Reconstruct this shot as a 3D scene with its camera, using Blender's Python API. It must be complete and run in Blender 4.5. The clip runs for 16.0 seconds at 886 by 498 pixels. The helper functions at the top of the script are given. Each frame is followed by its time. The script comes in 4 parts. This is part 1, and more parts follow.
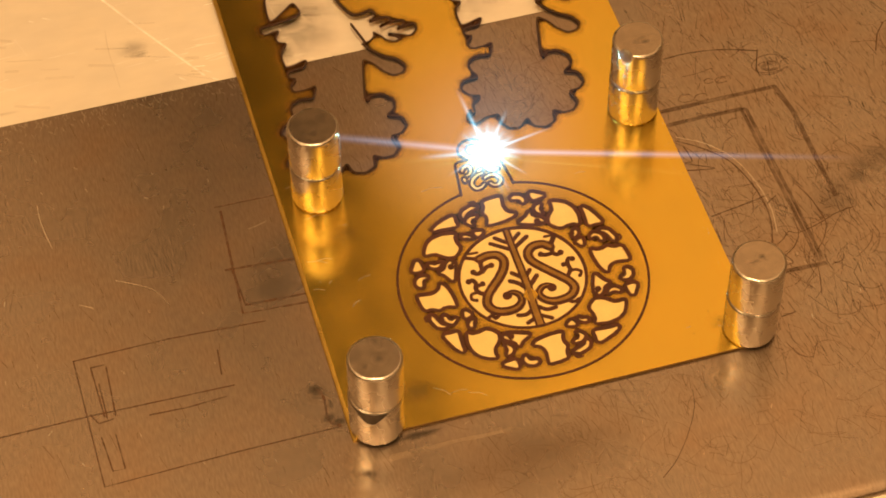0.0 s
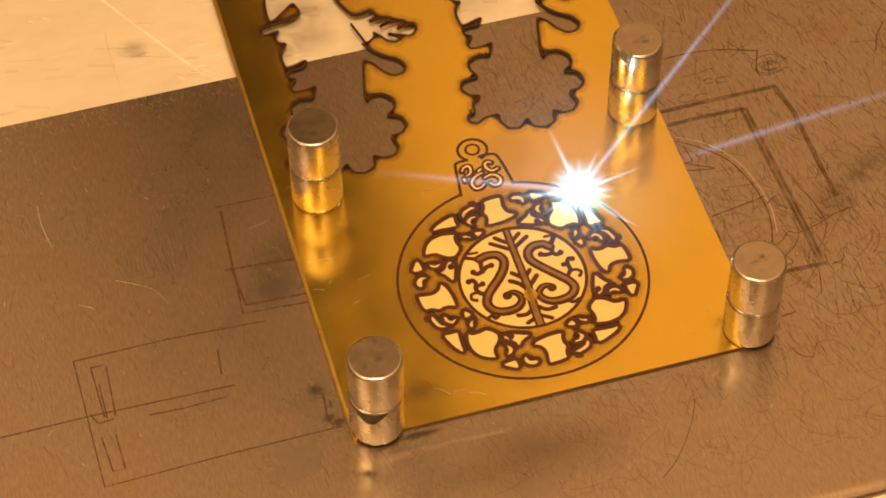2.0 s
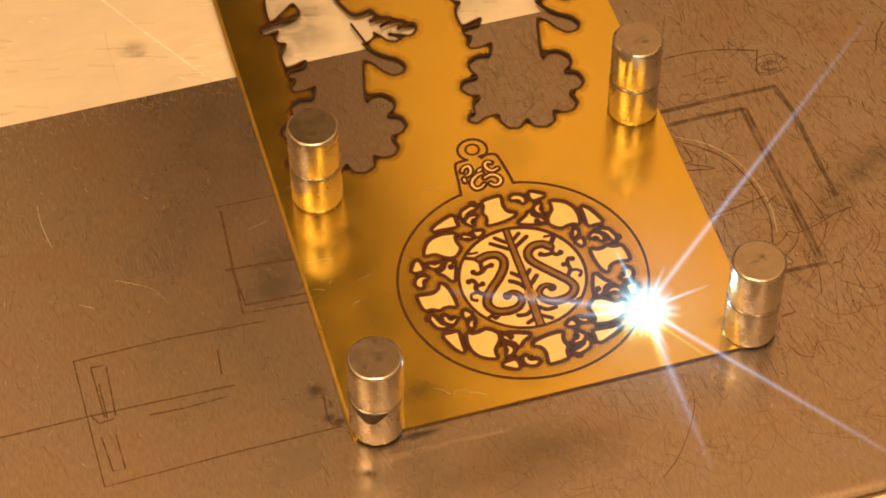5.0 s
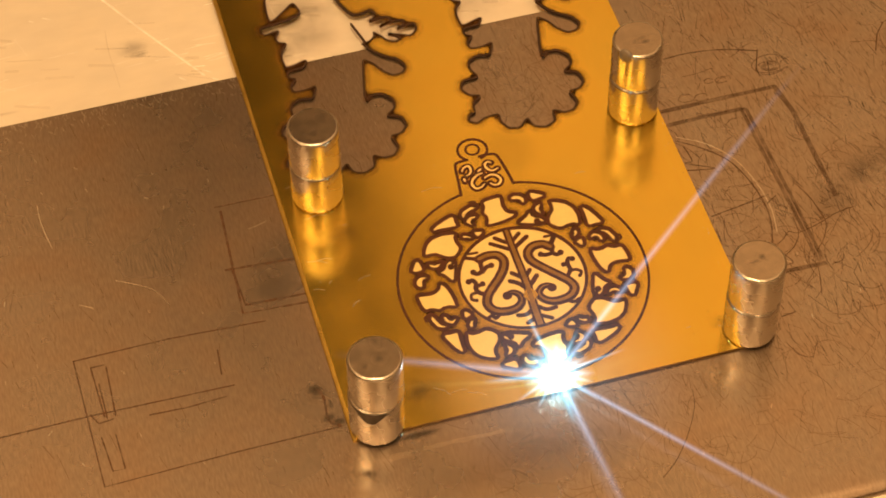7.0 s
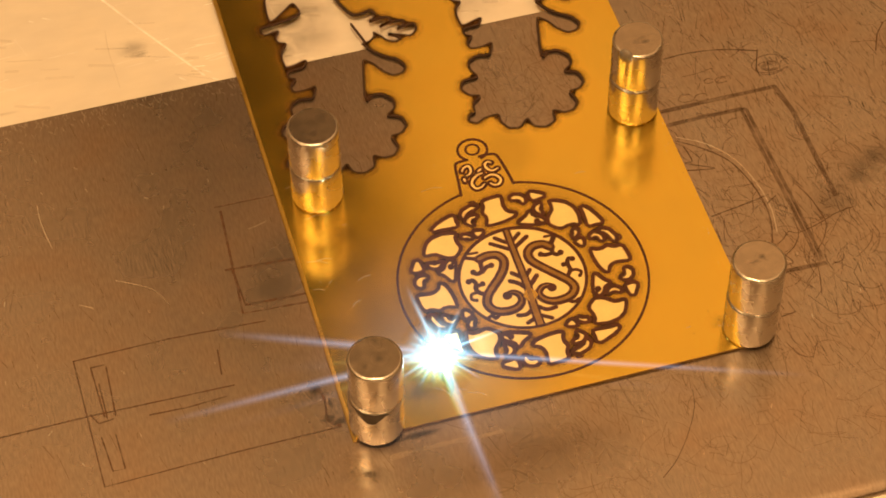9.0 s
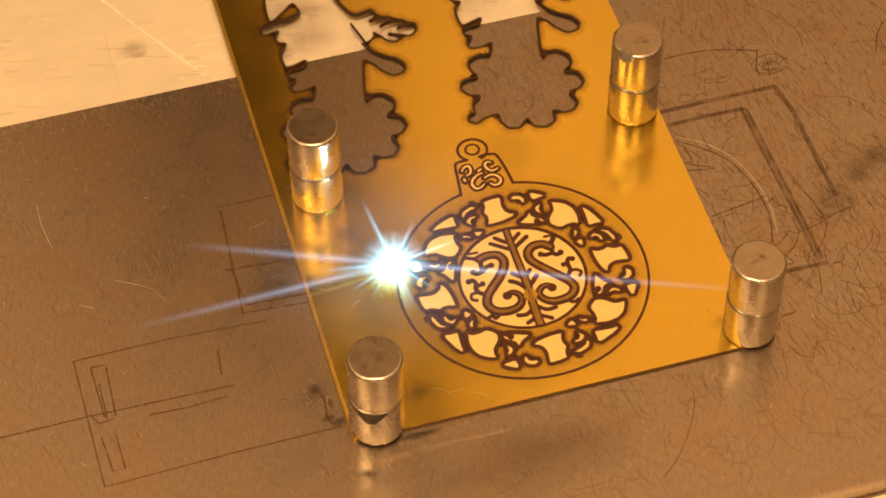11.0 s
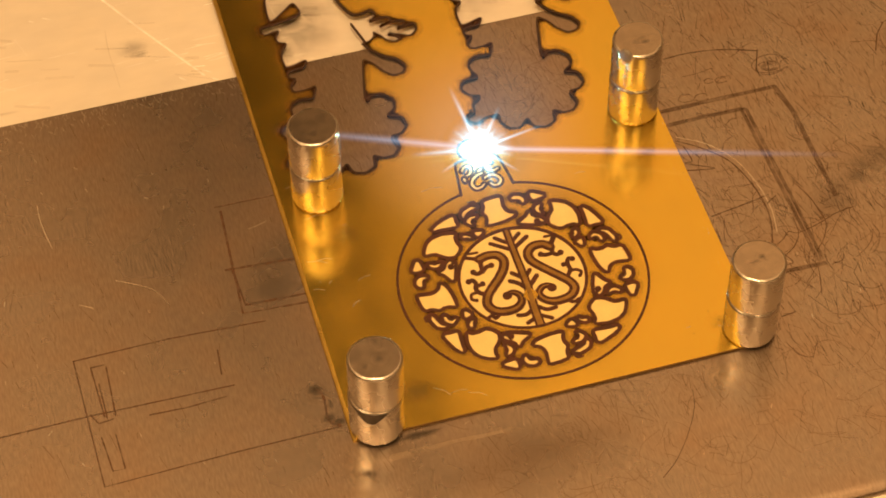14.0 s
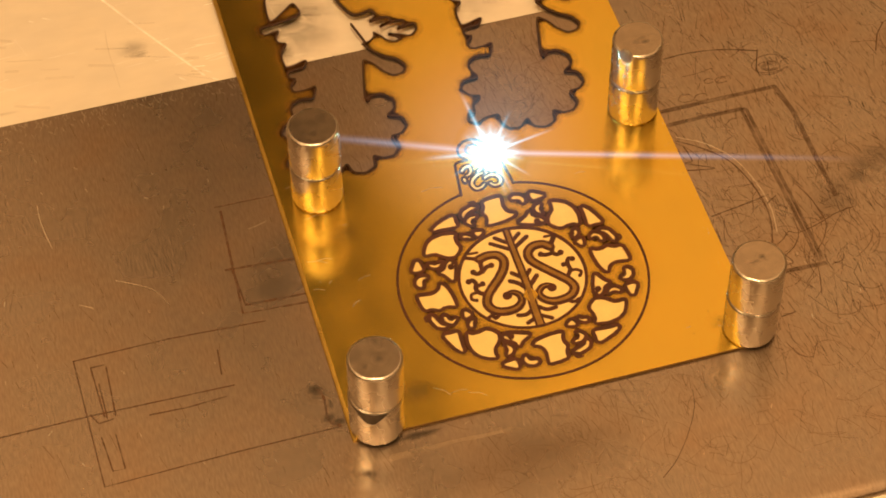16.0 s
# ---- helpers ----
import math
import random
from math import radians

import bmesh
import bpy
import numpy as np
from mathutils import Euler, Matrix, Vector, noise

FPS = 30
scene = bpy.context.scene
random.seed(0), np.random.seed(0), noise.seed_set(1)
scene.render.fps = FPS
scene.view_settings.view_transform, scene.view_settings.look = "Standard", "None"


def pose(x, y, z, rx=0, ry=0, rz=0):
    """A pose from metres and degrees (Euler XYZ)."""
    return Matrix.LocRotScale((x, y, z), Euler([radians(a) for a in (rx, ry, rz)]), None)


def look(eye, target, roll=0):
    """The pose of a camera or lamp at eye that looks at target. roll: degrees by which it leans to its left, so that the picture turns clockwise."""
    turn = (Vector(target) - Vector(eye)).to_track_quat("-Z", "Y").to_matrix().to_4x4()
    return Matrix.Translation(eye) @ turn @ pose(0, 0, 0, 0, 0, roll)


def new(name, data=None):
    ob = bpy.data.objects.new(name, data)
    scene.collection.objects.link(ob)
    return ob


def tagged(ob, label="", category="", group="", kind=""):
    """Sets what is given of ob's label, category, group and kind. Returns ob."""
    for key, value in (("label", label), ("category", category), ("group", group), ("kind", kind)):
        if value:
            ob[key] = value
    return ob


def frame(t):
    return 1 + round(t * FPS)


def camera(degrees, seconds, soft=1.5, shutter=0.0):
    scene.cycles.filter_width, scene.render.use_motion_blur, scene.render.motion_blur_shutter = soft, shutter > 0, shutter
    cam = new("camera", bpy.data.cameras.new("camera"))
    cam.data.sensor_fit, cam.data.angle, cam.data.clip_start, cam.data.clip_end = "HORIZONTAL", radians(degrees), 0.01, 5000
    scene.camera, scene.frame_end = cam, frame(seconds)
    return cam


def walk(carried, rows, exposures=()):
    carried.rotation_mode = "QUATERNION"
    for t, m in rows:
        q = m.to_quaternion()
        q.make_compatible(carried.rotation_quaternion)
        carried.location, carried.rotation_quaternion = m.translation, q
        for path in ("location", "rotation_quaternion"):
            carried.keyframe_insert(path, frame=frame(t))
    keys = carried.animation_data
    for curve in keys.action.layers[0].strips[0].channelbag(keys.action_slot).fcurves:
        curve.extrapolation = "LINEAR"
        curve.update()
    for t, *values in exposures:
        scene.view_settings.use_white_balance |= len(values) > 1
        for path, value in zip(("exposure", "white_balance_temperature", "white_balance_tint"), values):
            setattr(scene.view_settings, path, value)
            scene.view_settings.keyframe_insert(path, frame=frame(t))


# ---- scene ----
cam = camera(20.796, 16.0, soft=1.8)
EYE, AIM, LEAN = (-0.08945, -0.26900, 0.36181), (-0.00654, 0.03313, -0.02787), -0.845
walk(cam, [(0.0, look(EYE, AIM, LEAN)), (16.0, look(EYE, AIM, LEAN))], exposures=[(0.0, 0.0), (16.0, 0.0)])

# ---- light: a warm-lit workshop ----
MM = 0.001
TUNGSTEN = (1.0, 0.51, 0.19)
world = bpy.data.worlds.new("workshop_air")
world.use_nodes = True
world.node_tree.nodes["Background"].inputs["Color"].default_value = (*TUNGSTEN, 1)
world.node_tree.nodes["Background"].inputs["Strength"].default_value = 0.05
scene.world = world


def ceiling_fill(x, y, z, w, d, power):
    lamp = bpy.data.lights.new("ceiling_fill", "AREA")
    lamp.shape, lamp.size, lamp.size_y, lamp.energy, lamp.color = "RECTANGLE", w, d, power, TUNGSTEN
    ob = new("ceiling_fill", lamp)
    ob.matrix_world = pose(x, y, z)
    return ob


# unseen panel almost as wide as the ceiling, added as even fill
ceiling_fill(0.0, 0.2, 1.74, 3.6, 3.4, 31.5)


def glint_fill_lamp(eye, target, size, power):
    """Small unseen bench lamps: two glint in the magnets' rims, one is added fill."""
    lamp = bpy.data.lights.new("glint_fill_lamp", "AREA")
    lamp.shape, lamp.size, lamp.energy, lamp.color = "DISK", size, power, (1.0, 0.60, 0.26)
    ob = new("glint_fill_lamp", lamp)
    ob.matrix_world = look(eye, target)
    return ob


glint_fill_lamp((-0.34, -0.16, 0.44), (0, 0, 0), 0.26, 0.6)
glint_fill_lamp((0.06, -0.50, 0.56), (0, 0, 0), 0.24, 0.5)
# overhead fill, added to lift the bed and the pale fields
glint_fill_lamp((-0.05, -0.10, 0.82), (0, 0, 0), 0.16, 4.0)

# ---- materials ----


def material(name, base, rough, metal=0.0, grain=0.12, scale=900.0, stretch=(1, 1, 1), blotch=0.15, blotch_scale=40.0,
             bump=0.0, rough_var=0.08, warm=None, ripple=None):
    """Base colour with fine grain, larger blotches, uneven gloss and a little relief, in metres of the object's own space."""
    m = bpy.data.materials.new(name)
    m.use_nodes = True
    nt = m.node_tree
    p = nt.nodes["Principled BSDF"]
    p.inputs["Metallic"].default_value = metal
    p.inputs["Roughness"].default_value = rough
    co = nt.nodes.new("ShaderNodeTexCoord")
    mp = nt.nodes.new("ShaderNodeMapping")
    mp.inputs["Scale"].default_value = stretch
    nt.links.new(co.outputs["Object"], mp.inputs["Vector"])
    fine = nt.nodes.new("ShaderNodeTexNoise")
    fine.inputs["Scale"].default_value, fine.inputs["Detail"].default_value = scale, 3
    nt.links.new(mp.outputs["Vector"], fine.inputs["Vector"])
    big = nt.nodes.new("ShaderNodeTexNoise")
    big.inputs["Scale"].default_value, big.inputs["Detail"].default_value = blotch_scale, 4
    nt.links.new(co.outputs["Object"], big.inputs["Vector"])

    def ranged(src, lo, hi):
        r = nt.nodes.new("ShaderNodeMapRange")
        r.inputs["From Min"].default_value, r.inputs["From Max"].default_value = 0.3, 0.7
        r.inputs["To Min"].default_value, r.inputs["To Max"].default_value = lo, hi
        nt.links.new(src, r.inputs["Value"])
        return r.outputs["Result"]

    gain = nt.nodes.new("ShaderNodeMath")
    gain.operation = "MULTIPLY"
    nt.links.new(ranged(fine.outputs["Fac"], 1 - grain, 1 + grain), gain.inputs[0])
    nt.links.new(ranged(big.outputs["Fac"], 1 - blotch, 1 + blotch), gain.inputs[1])
    tint = nt.nodes.new("ShaderNodeMix")
    tint.data_type = "RGBA"
    tint.inputs[6].default_value = (*base, 1)
    tint.inputs[7].default_value = (*(warm or base), 1)
    nt.links.new(ranged(big.outputs["Fac"], 0, 1), tint.inputs[0])
    mul = nt.nodes.new("ShaderNodeVectorMath")
    mul.operation = "SCALE"
    nt.links.new(tint.outputs[2], mul.inputs[0])
    nt.links.new(gain.outputs[0], mul.inputs["Scale"])
    nt.links.new(mul.outputs["Vector"], p.inputs["Base Color"])
    nt.links.new(ranged(big.outputs["Fac"], max(0.03, rough - rough_var), rough + rough_var), p.inputs["Roughness"])
    if bump:
        b = nt.nodes.new("ShaderNodeBump")
        b.inputs["Strength"].default_value, b.inputs["Distance"].default_value = bump, 0.0001
        nt.links.new(fine.outputs["Fac"], b.inputs["Height"])
        nt.links.new(b.outputs["Normal"], p.inputs["Normal"])
        if ripple:
            wave = nt.nodes.new("ShaderNodeTexNoise")
            wave.inputs["Scale"].default_value, wave.inputs["Detail"].default_value = ripple[0], 2
            nt.links.new(mp.outputs["Vector"], wave.inputs["Vector"])
            w = nt.nodes.new("ShaderNodeBump")
            w.inputs["Strength"].default_value, w.inputs["Distance"].default_value = 1.0, ripple[1]
            nt.links.new(wave.outputs["Fac"], w.inputs["Height"])
            nt.links.new(w.outputs["Normal"], b.inputs["Normal"])
    return m


BRASS = material("brushed_brass", (0.87, 0.645, 0.115), 0.19, 1.0, 0.025, 1500, (1, 0.12, 1), 0.09, 70, 0.03, 0.035, (0.84, 0.59, 0.095))


def heat_tint(m, x, y, inner, outer, amount):
    """Tarnish left by the heat round a burnt spot: duller and browner out to a soft rim."""
    nt = m.node_tree
    p = nt.nodes["Principled BSDF"]
    co = nt.nodes.new("ShaderNodeTexCoord")
    far = nt.nodes.new("ShaderNodeVectorMath")
    far.operation = "DISTANCE"
    far.inputs[1].default_value = (x * MM, y * MM, 0.001)
    nt.links.new(co.outputs["Object"], far.inputs[0])
    wave = nt.nodes.new("ShaderNodeTexNoise")
    wave.inputs["Scale"].default_value = 90
    nt.links.new(co.outputs["Object"], wave.inputs["Vector"])
    wob = nt.nodes.new("ShaderNodeMath")
    wob.operation, wob.inputs[1].default_value = "MULTIPLY_ADD", 0.006
    nt.links.new(wave.outputs["Fac"], wob.inputs[0])
    nt.links.new(far.outputs["Value"], wob.inputs[2])
    r = nt.nodes.new("ShaderNodeMapRange")
    r.interpolation_type = "SMOOTHSTEP"
    r.inputs["From Min"].default_value, r.inputs["From Max"].default_value = inner * MM + 0.003, outer * MM + 0.003
    r.inputs["To Min"].default_value, r.inputs["To Max"].default_value = amount, 0.0
    nt.links.new(wob.outputs[0], r.inputs["Value"])
    mix = nt.nodes.new("ShaderNodeMix")
    mix.data_type = "RGBA"
    mix.inputs[7].default_value = (0.30, 0.185, 0.05, 1)
    old = p.inputs["Base Color"].links[0].from_socket
    nt.links.new(r.outputs["Result"], mix.inputs[0])
    nt.links.new(old, mix.inputs[6])
    nt.links.new(mix.outputs[2], p.inputs["Base Color"])


heat_tint(BRASS, -0.2, -0.2, 20.0, 27.0, 0.36)
heat_tint(BRASS, 6.0, 31.0, 2.0, 9.0, 0.2)
STAINED_BRASS = material("heat_stained_brass", (0.40, 0.25, 0.075), 0.34, 0.9, 0.12, 2200, blotch=0.2, blotch_scale=350)
BRASS_EDGE = material("cut_brass", (0.58, 0.42, 0.11), 0.35, 1.0, 0.08, 2500, blotch=0.1, blotch_scale=200)
DULL_BRASS = material("dull_brown_brass", (0.24, 0.15, 0.05), 0.5, 0.8, 0.15, 2500, blotch=0.2, blotch_scale=200)
PALE = material("pale_engraved_brass", (0.90, 0.69, 0.28), 0.5, 0.0, 0.04, 3000, blotch=0.05, blotch_scale=300, bump=0.1)
BURNT = material("burnt_brass", (0.065, 0.017, 0.005), 0.6, 0.0, 0.3, 3000, blotch=0.3, blotch_scale=600)
CHARRED = material("charred_cut", (0.040, 0.019, 0.009), 0.75, 0.0, 0.3, 3000, blotch=0.3, blotch_scale=600)
SCORCH = material("scorched_steel", (0.085, 0.042, 0.02), 0.6, 0.3, 0.3, 2500, blotch=0.35, blotch_scale=300)
TARNISH = material("tarnished_steel", (0.25, 0.19, 0.14), 0.5, 0.8, 0.2, 2500, blotch=0.3, blotch_scale=200)
BARE = material("bare_aluminium", (0.98, 0.96, 0.92), 0.5)
BRIGHT = material("bare_steel", (0.75, 0.70, 0.62), 0.3, 1.0)
STEEL = material("scratched_steel", (0.47, 0.42, 0.37), 0.285, 1.0, 0.13, 2600, (1, 0.2, 1), 0.17, 60, 0.25, 0.04, (0.36, 0.28, 0.215), (420, 0.00002))
BED = material("worn_aluminium", (0.89, 0.86, 0.79), 0.45, 0.2, 0.035, 300, (0.4, 1, 1), 0.10, 45, 0.12, 0.08, (0.80, 0.75, 0.65))
NICKEL = material("nickel_plating", (0.64, 0.615, 0.56), 0.27, 1.0, 0.03, 2500, blotch=0.05, blotch_scale=250, bump=0.03, rough_var=0.04)
NICKEL_TOP = material("darker_nickel_face", (0.45, 0.39, 0.32), 0.24, 1.0, 0.06, 2500, blotch=0.10, blotch_scale=500, bump=0.05, rough_var=0.02)
CHIP = material("bare_magnet_core", (0.26, 0.23, 0.19), 0.5, 0.3, 0.15, 3000)
WEDGE_SHADE = material("painted_wedge_shade", (0.075, 0.06, 0.048), 0.5, 0.3, 0.2, 2500)
PLASTER = material("warm_plaster", (0.62, 0.55, 0.45), 0.9, 0.0, 0.05, 60, blotch=0.08, blotch_scale=2)
DARK = material("dark_block_paint", (0.035, 0.033, 0.032), 0.5, 0.0, 0.05, 300, blotch=0.1, blotch_scale=10)


def glow(name, colour, strength, shape=None):
    """Light given off. With a shape it is painted flare, added to what lies behind it: "disc" dies away round the
    object's middle, "ray" along x and to both sides of it, "far" also begins late.
    """
    m = bpy.data.materials.new(name)
    m.use_nodes = True
    nt = m.node_tree
    nt.nodes.clear()
    out = nt.nodes.new("ShaderNodeOutputMaterial")
    em = nt.nodes.new("ShaderNodeEmission")
    em.inputs["Color"].default_value, em.inputs["Strength"].default_value = (*colour, 1), strength
    if not shape:
        nt.links.new(em.outputs[0], out.inputs["Surface"])
        return m
    co = nt.nodes.new("ShaderNodeTexCoord")

    def faded(src, start, end, power):
        r = nt.nodes.new("ShaderNodeMapRange")
        r.inputs["From Min"].default_value, r.inputs["From Max"].default_value = start, end
        r.inputs["To Min"].default_value, r.inputs["To Max"].default_value = 1.0, 0.0
        nt.links.new(src, r.inputs["Value"])
        return calc("POWER", r.outputs["Result"], power)

    def calc(op, p, q):
        n = nt.nodes.new("ShaderNodeMath")
        n.operation = op
        nt.links.new(p, n.inputs[0])
        if isinstance(q, float):
            n.inputs[1].default_value = q
        else:
            nt.links.new(q, n.inputs[1])
        return n.outputs[0]

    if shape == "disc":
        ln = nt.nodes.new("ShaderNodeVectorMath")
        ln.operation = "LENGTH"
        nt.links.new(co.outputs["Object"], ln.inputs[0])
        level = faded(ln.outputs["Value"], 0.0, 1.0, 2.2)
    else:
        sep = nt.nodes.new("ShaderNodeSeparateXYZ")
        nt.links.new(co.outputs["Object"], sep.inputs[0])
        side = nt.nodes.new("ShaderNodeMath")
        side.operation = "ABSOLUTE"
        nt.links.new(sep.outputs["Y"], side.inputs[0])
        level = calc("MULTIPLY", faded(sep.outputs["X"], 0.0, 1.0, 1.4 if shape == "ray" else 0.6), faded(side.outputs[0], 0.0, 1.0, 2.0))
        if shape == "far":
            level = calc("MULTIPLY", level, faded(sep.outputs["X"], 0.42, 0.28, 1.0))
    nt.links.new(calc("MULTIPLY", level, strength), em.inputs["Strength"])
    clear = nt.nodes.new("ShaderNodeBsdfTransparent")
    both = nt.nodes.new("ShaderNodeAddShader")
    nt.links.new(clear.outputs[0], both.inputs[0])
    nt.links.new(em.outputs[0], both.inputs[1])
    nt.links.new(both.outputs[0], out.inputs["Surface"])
    return m


def film(name, colour, most, noise_scale, soft=True, metal=0.0, rough=0.5):
    """A see-through film that thins out towards its rim, broken up by noise."""
    m = bpy.data.materials.new(name)
    m.use_nodes = True
    nt = m.node_tree
    p = nt.nodes["Principled BSDF"]
    p.inputs["Base Color"].default_value, p.inputs["Roughness"].default_value, p.inputs["Metallic"].default_value = (*colour, 1), rough, metal
    co = nt.nodes.new("ShaderNodeTexCoord")
    nz = nt.nodes.new("ShaderNodeTexNoise")
    nz.inputs["Scale"].default_value, nz.inputs["Detail"].default_value = noise_scale, 4
    nt.links.new(co.outputs["Object"], nz.inputs["Vector"])
    r = nt.nodes.new("ShaderNodeMapRange")
    r.inputs["To Min"].default_value, r.inputs["To Max"].default_value = most, 0.0
    r.interpolation_type = "SMOOTHSTEP"
    if soft:
        ln = nt.nodes.new("ShaderNodeVectorMath")
        ln.operation = "LENGTH"
        nt.links.new(co.outputs["Object"], ln.inputs[0])
        add = nt.nodes.new("ShaderNodeMath")
        add.operation, add.inputs[1].default_value = "MULTIPLY_ADD", 0.6
        nt.links.new(nz.outputs["Fac"], add.inputs[0])
        nt.links.new(ln.outputs["Value"], add.inputs[2])
        r.inputs["From Min"].default_value, r.inputs["From Max"].default_value = 0.2, 1.12
        nt.links.new(add.outputs[0], r.inputs["Value"])
    else:
        r.inputs["From Min"].default_value, r.inputs["From Max"].default_value = 0.2, 0.9
        nt.links.new(nz.outputs["Fac"], r.inputs["Value"])
    nt.links.new(r.outputs["Result"], p.inputs["Alpha"])
    if rough < 0.3:
        b = nt.nodes.new("ShaderNodeBump")
        b.inputs["Strength"].default_value, b.inputs["Distance"].default_value = 0.5, 0.00008
        nt.links.new(nz.outputs["Fac"], b.inputs["Height"])
        nt.links.new(b.outputs["Normal"], p.inputs["Normal"])
    return m


# soot and grease, also the shade painted in cut-outs and beside magnets
SOOT_SHADE = [film("soot_and_shade_film", (0.05, 0.035, 0.022), k, 2.2) for k in (0.22, 0.4, 0.62, 0.95)]
HEAT = film("heat_stain", (0.20, 0.075, 0.012), 0.10, 500, False)
BROKEN = film("broken_burn", (0.10, 0.045, 0.02), 1.1, 520, False)
BAND = film("scorched_band", (0.085, 0.042, 0.018), 0.72, 350, False)
RUB = film("rubbed_dark", (0.085, 0.045, 0.02), 0.8, 420, False)
GLOSSY = film("glossy_patch_film", (0.66, 0.58, 0.48), 1.0, 7.0, True, 1.0, 0.09)
TAN = film("brown_shade_film", (0.15, 0.085, 0.038), 0.36, 2.2)
SMEAR = film("brushed_smear", (0.36, 0.27, 0.16), 0.16, 150, False)
PALE_SHEEN = film("reflected_strip", (0.62, 0.50, 0.36), 0.36, 190, False, 0.6)
CORE = glow("white_hot_plasma", (0.46, 0.86, 1.0), 56.0)
# lens flare and glare round the burn, painted as glowing blades and skins
RAY = glow("flare_ray_light", (0.34, 0.76, 1.0), 2.4, "ray")
BLOOM = glow("flare_glow", (0.34, 0.78, 1.0), 3.0, "disc")
HAZE = glow("wide_flare_haze", (0.30, 0.74, 1.0), 0.17, "disc")
STREAK = glow("blue_white_flare", (0.50, 0.70, 1.0), 0.75, "ray")
FAR_STREAK = glow("far_blue_flare", (0.50, 0.68, 1.0), 0.34, "far")

# ---- building helpers ----


def link(name, bm, mat, parent=None, label="", smooth=False):
    me = bpy.data.meshes.new(name)
    bm.to_mesh(me)
    bm.free()
    for q in me.polygons:
        q.use_smooth = smooth
    me.materials.append(mat)
    ob = new(name, me)
    if parent:
        ob.parent = parent
    if label:
        ob["label"] = label
    return ob


part = link


def box(bm, x0, x1, y0, y1, z0, z1, bevel=0.0):
    made = bmesh.ops.create_cube(bm, size=1, matrix=Matrix.Translation(((x0 + x1) / 2, (y0 + y1) / 2, (z0 + z1) / 2))
                                 @ Matrix.Diagonal((x1 - x0, y1 - y0, z1 - z0, 1)))
    if bevel:
        es = list({e for v in made["verts"] for e in v.link_edges})
        bmesh.ops.bevel(bm, geom=es, offset=bevel, segments=3, affect="EDGES", profile=0.5)


def soften(pts, closed=True, times=2, k=0.22):
    """Rounds the corners of a drawn line a little."""
    for _ in range(times):
        n, out = len(pts), []
        for i in range(n if closed else n - 1):
            a, b = pts[i], pts[(i + 1) % n]
            out += [(a[0] + (b[0] - a[0]) * k, a[1] + (b[1] - a[1]) * k), (b[0] + (a[0] - b[0]) * k, b[1] + (a[1] - b[1]) * k)]
        pts = out if closed else [pts[0]] + out[1:-1] + [pts[-1]]
    return pts


def glide(pts, steps=6):
    """A smooth open line through the points."""
    out = []
    for i in range(len(pts) - 1):
        p0, p1, p2, p3 = (Vector(pts[max(0, min(len(pts) - 1, j))]) for j in (i - 1, i, i + 1, i + 2))
        for s in range(steps):
            t = s / steps
            v = 0.5 * (2 * p1 + (p2 - p0) * t + (2 * p0 - 5 * p1 + 4 * p2 - p3) * t * t + (3 * p1 - p0 - 3 * p2 + p3) * t ** 3)
            out.append((v.x, v.y))
    return out + [tuple(pts[-1])]


def circle(x, y, r, n=96, ry=None):
    return [(x + r * math.cos(2 * math.pi * i / n), y + (ry or r) * math.sin(2 * math.pi * i / n)) for i in range(n)]


def ribbon(bm, pts, width, top, low, closed=False, ends=True):
    """A low bar of the given width along a drawn line, with rounded ends; all in millimetres."""
    n = len(pts)
    rows = []
    for i in range(n):
        a = Vector(pts[i - 1] if closed or i else pts[0])
        b = Vector(pts[(i + 1) % n] if closed or i < n - 1 else pts[-1])
        d = (b - a).normalized() if (b - a).length > 1e-9 else Vector((1, 0))
        s = Vector((-d.y, d.x)) * (width(i / (n - 1)) if callable(width) else width) / 2
        c = Vector(pts[i])
        rows.append([bm.verts.new((q.x * MM, q.y * MM, z * MM)) for q, z in ((c + s, low), (c + s, top), (c - s, top), (c - s, low))])
    for i in range(n if closed else n - 1):
        p, q = rows[i], rows[(i + 1) % n]
        for k in range(3):
            bm.faces.new((p[k], p[k + 1], q[k + 1], q[k]))
    if not closed and ends:
        for i, way in ((0, -1), (n - 1, 1)):
            p = rows[i]
            a, b = Vector(pts[i]), Vector(pts[i - way])
            d = (a - b).normalized()
            r = (p[1].co - p[2].co).length / 2 / MM
            start = math.atan2(p[1].co.y / MM - a.y, p[1].co.x / MM - a.x)
            turn = -1 if Vector((math.cos(start - 1.57), math.sin(start - 1.57))).dot(d) > 0 else 1
            up = [p[1]] + [bm.verts.new(((a.x + r * math.cos(start + turn * k * math.pi / 6)) * MM, (a.y + r * math.sin(start + turn * k * math.pi / 6)) * MM, top * MM)) for k in range(1, 6)] + [p[2]]
            dn = [p[0]] + [bm.verts.new((v.co.x, v.co.y, low * MM)) for v in up[1:-1]] + [p[3]]
            bm.faces.new(up)
            for k in range(6):
                bm.faces.new((dn[k], dn[k + 1], up[k + 1], up[k]))
    bmesh.ops.recalc_face_normals(bm, faces=bm.faces[:])


def widened(loop, d):
    """The closed line moved outwards by d."""
    n = len(loop)
    area = sum(loop[i - 1][0] * loop[i][1] - loop[i][0] * loop[i - 1][1] for i in range(n))
    out = []
    for i in range(n):
        (ax, ay), (bx, by) = loop[i - 1], loop[(i + 1) % n]
        ln = math.hypot(bx - ax, by - ay) or 1
        k = d / ln * (1 if area > 0 else -1)
        out.append((loop[i][0] + (by - ay) * k, loop[i][1] - (bx - ax) * k))
    return out


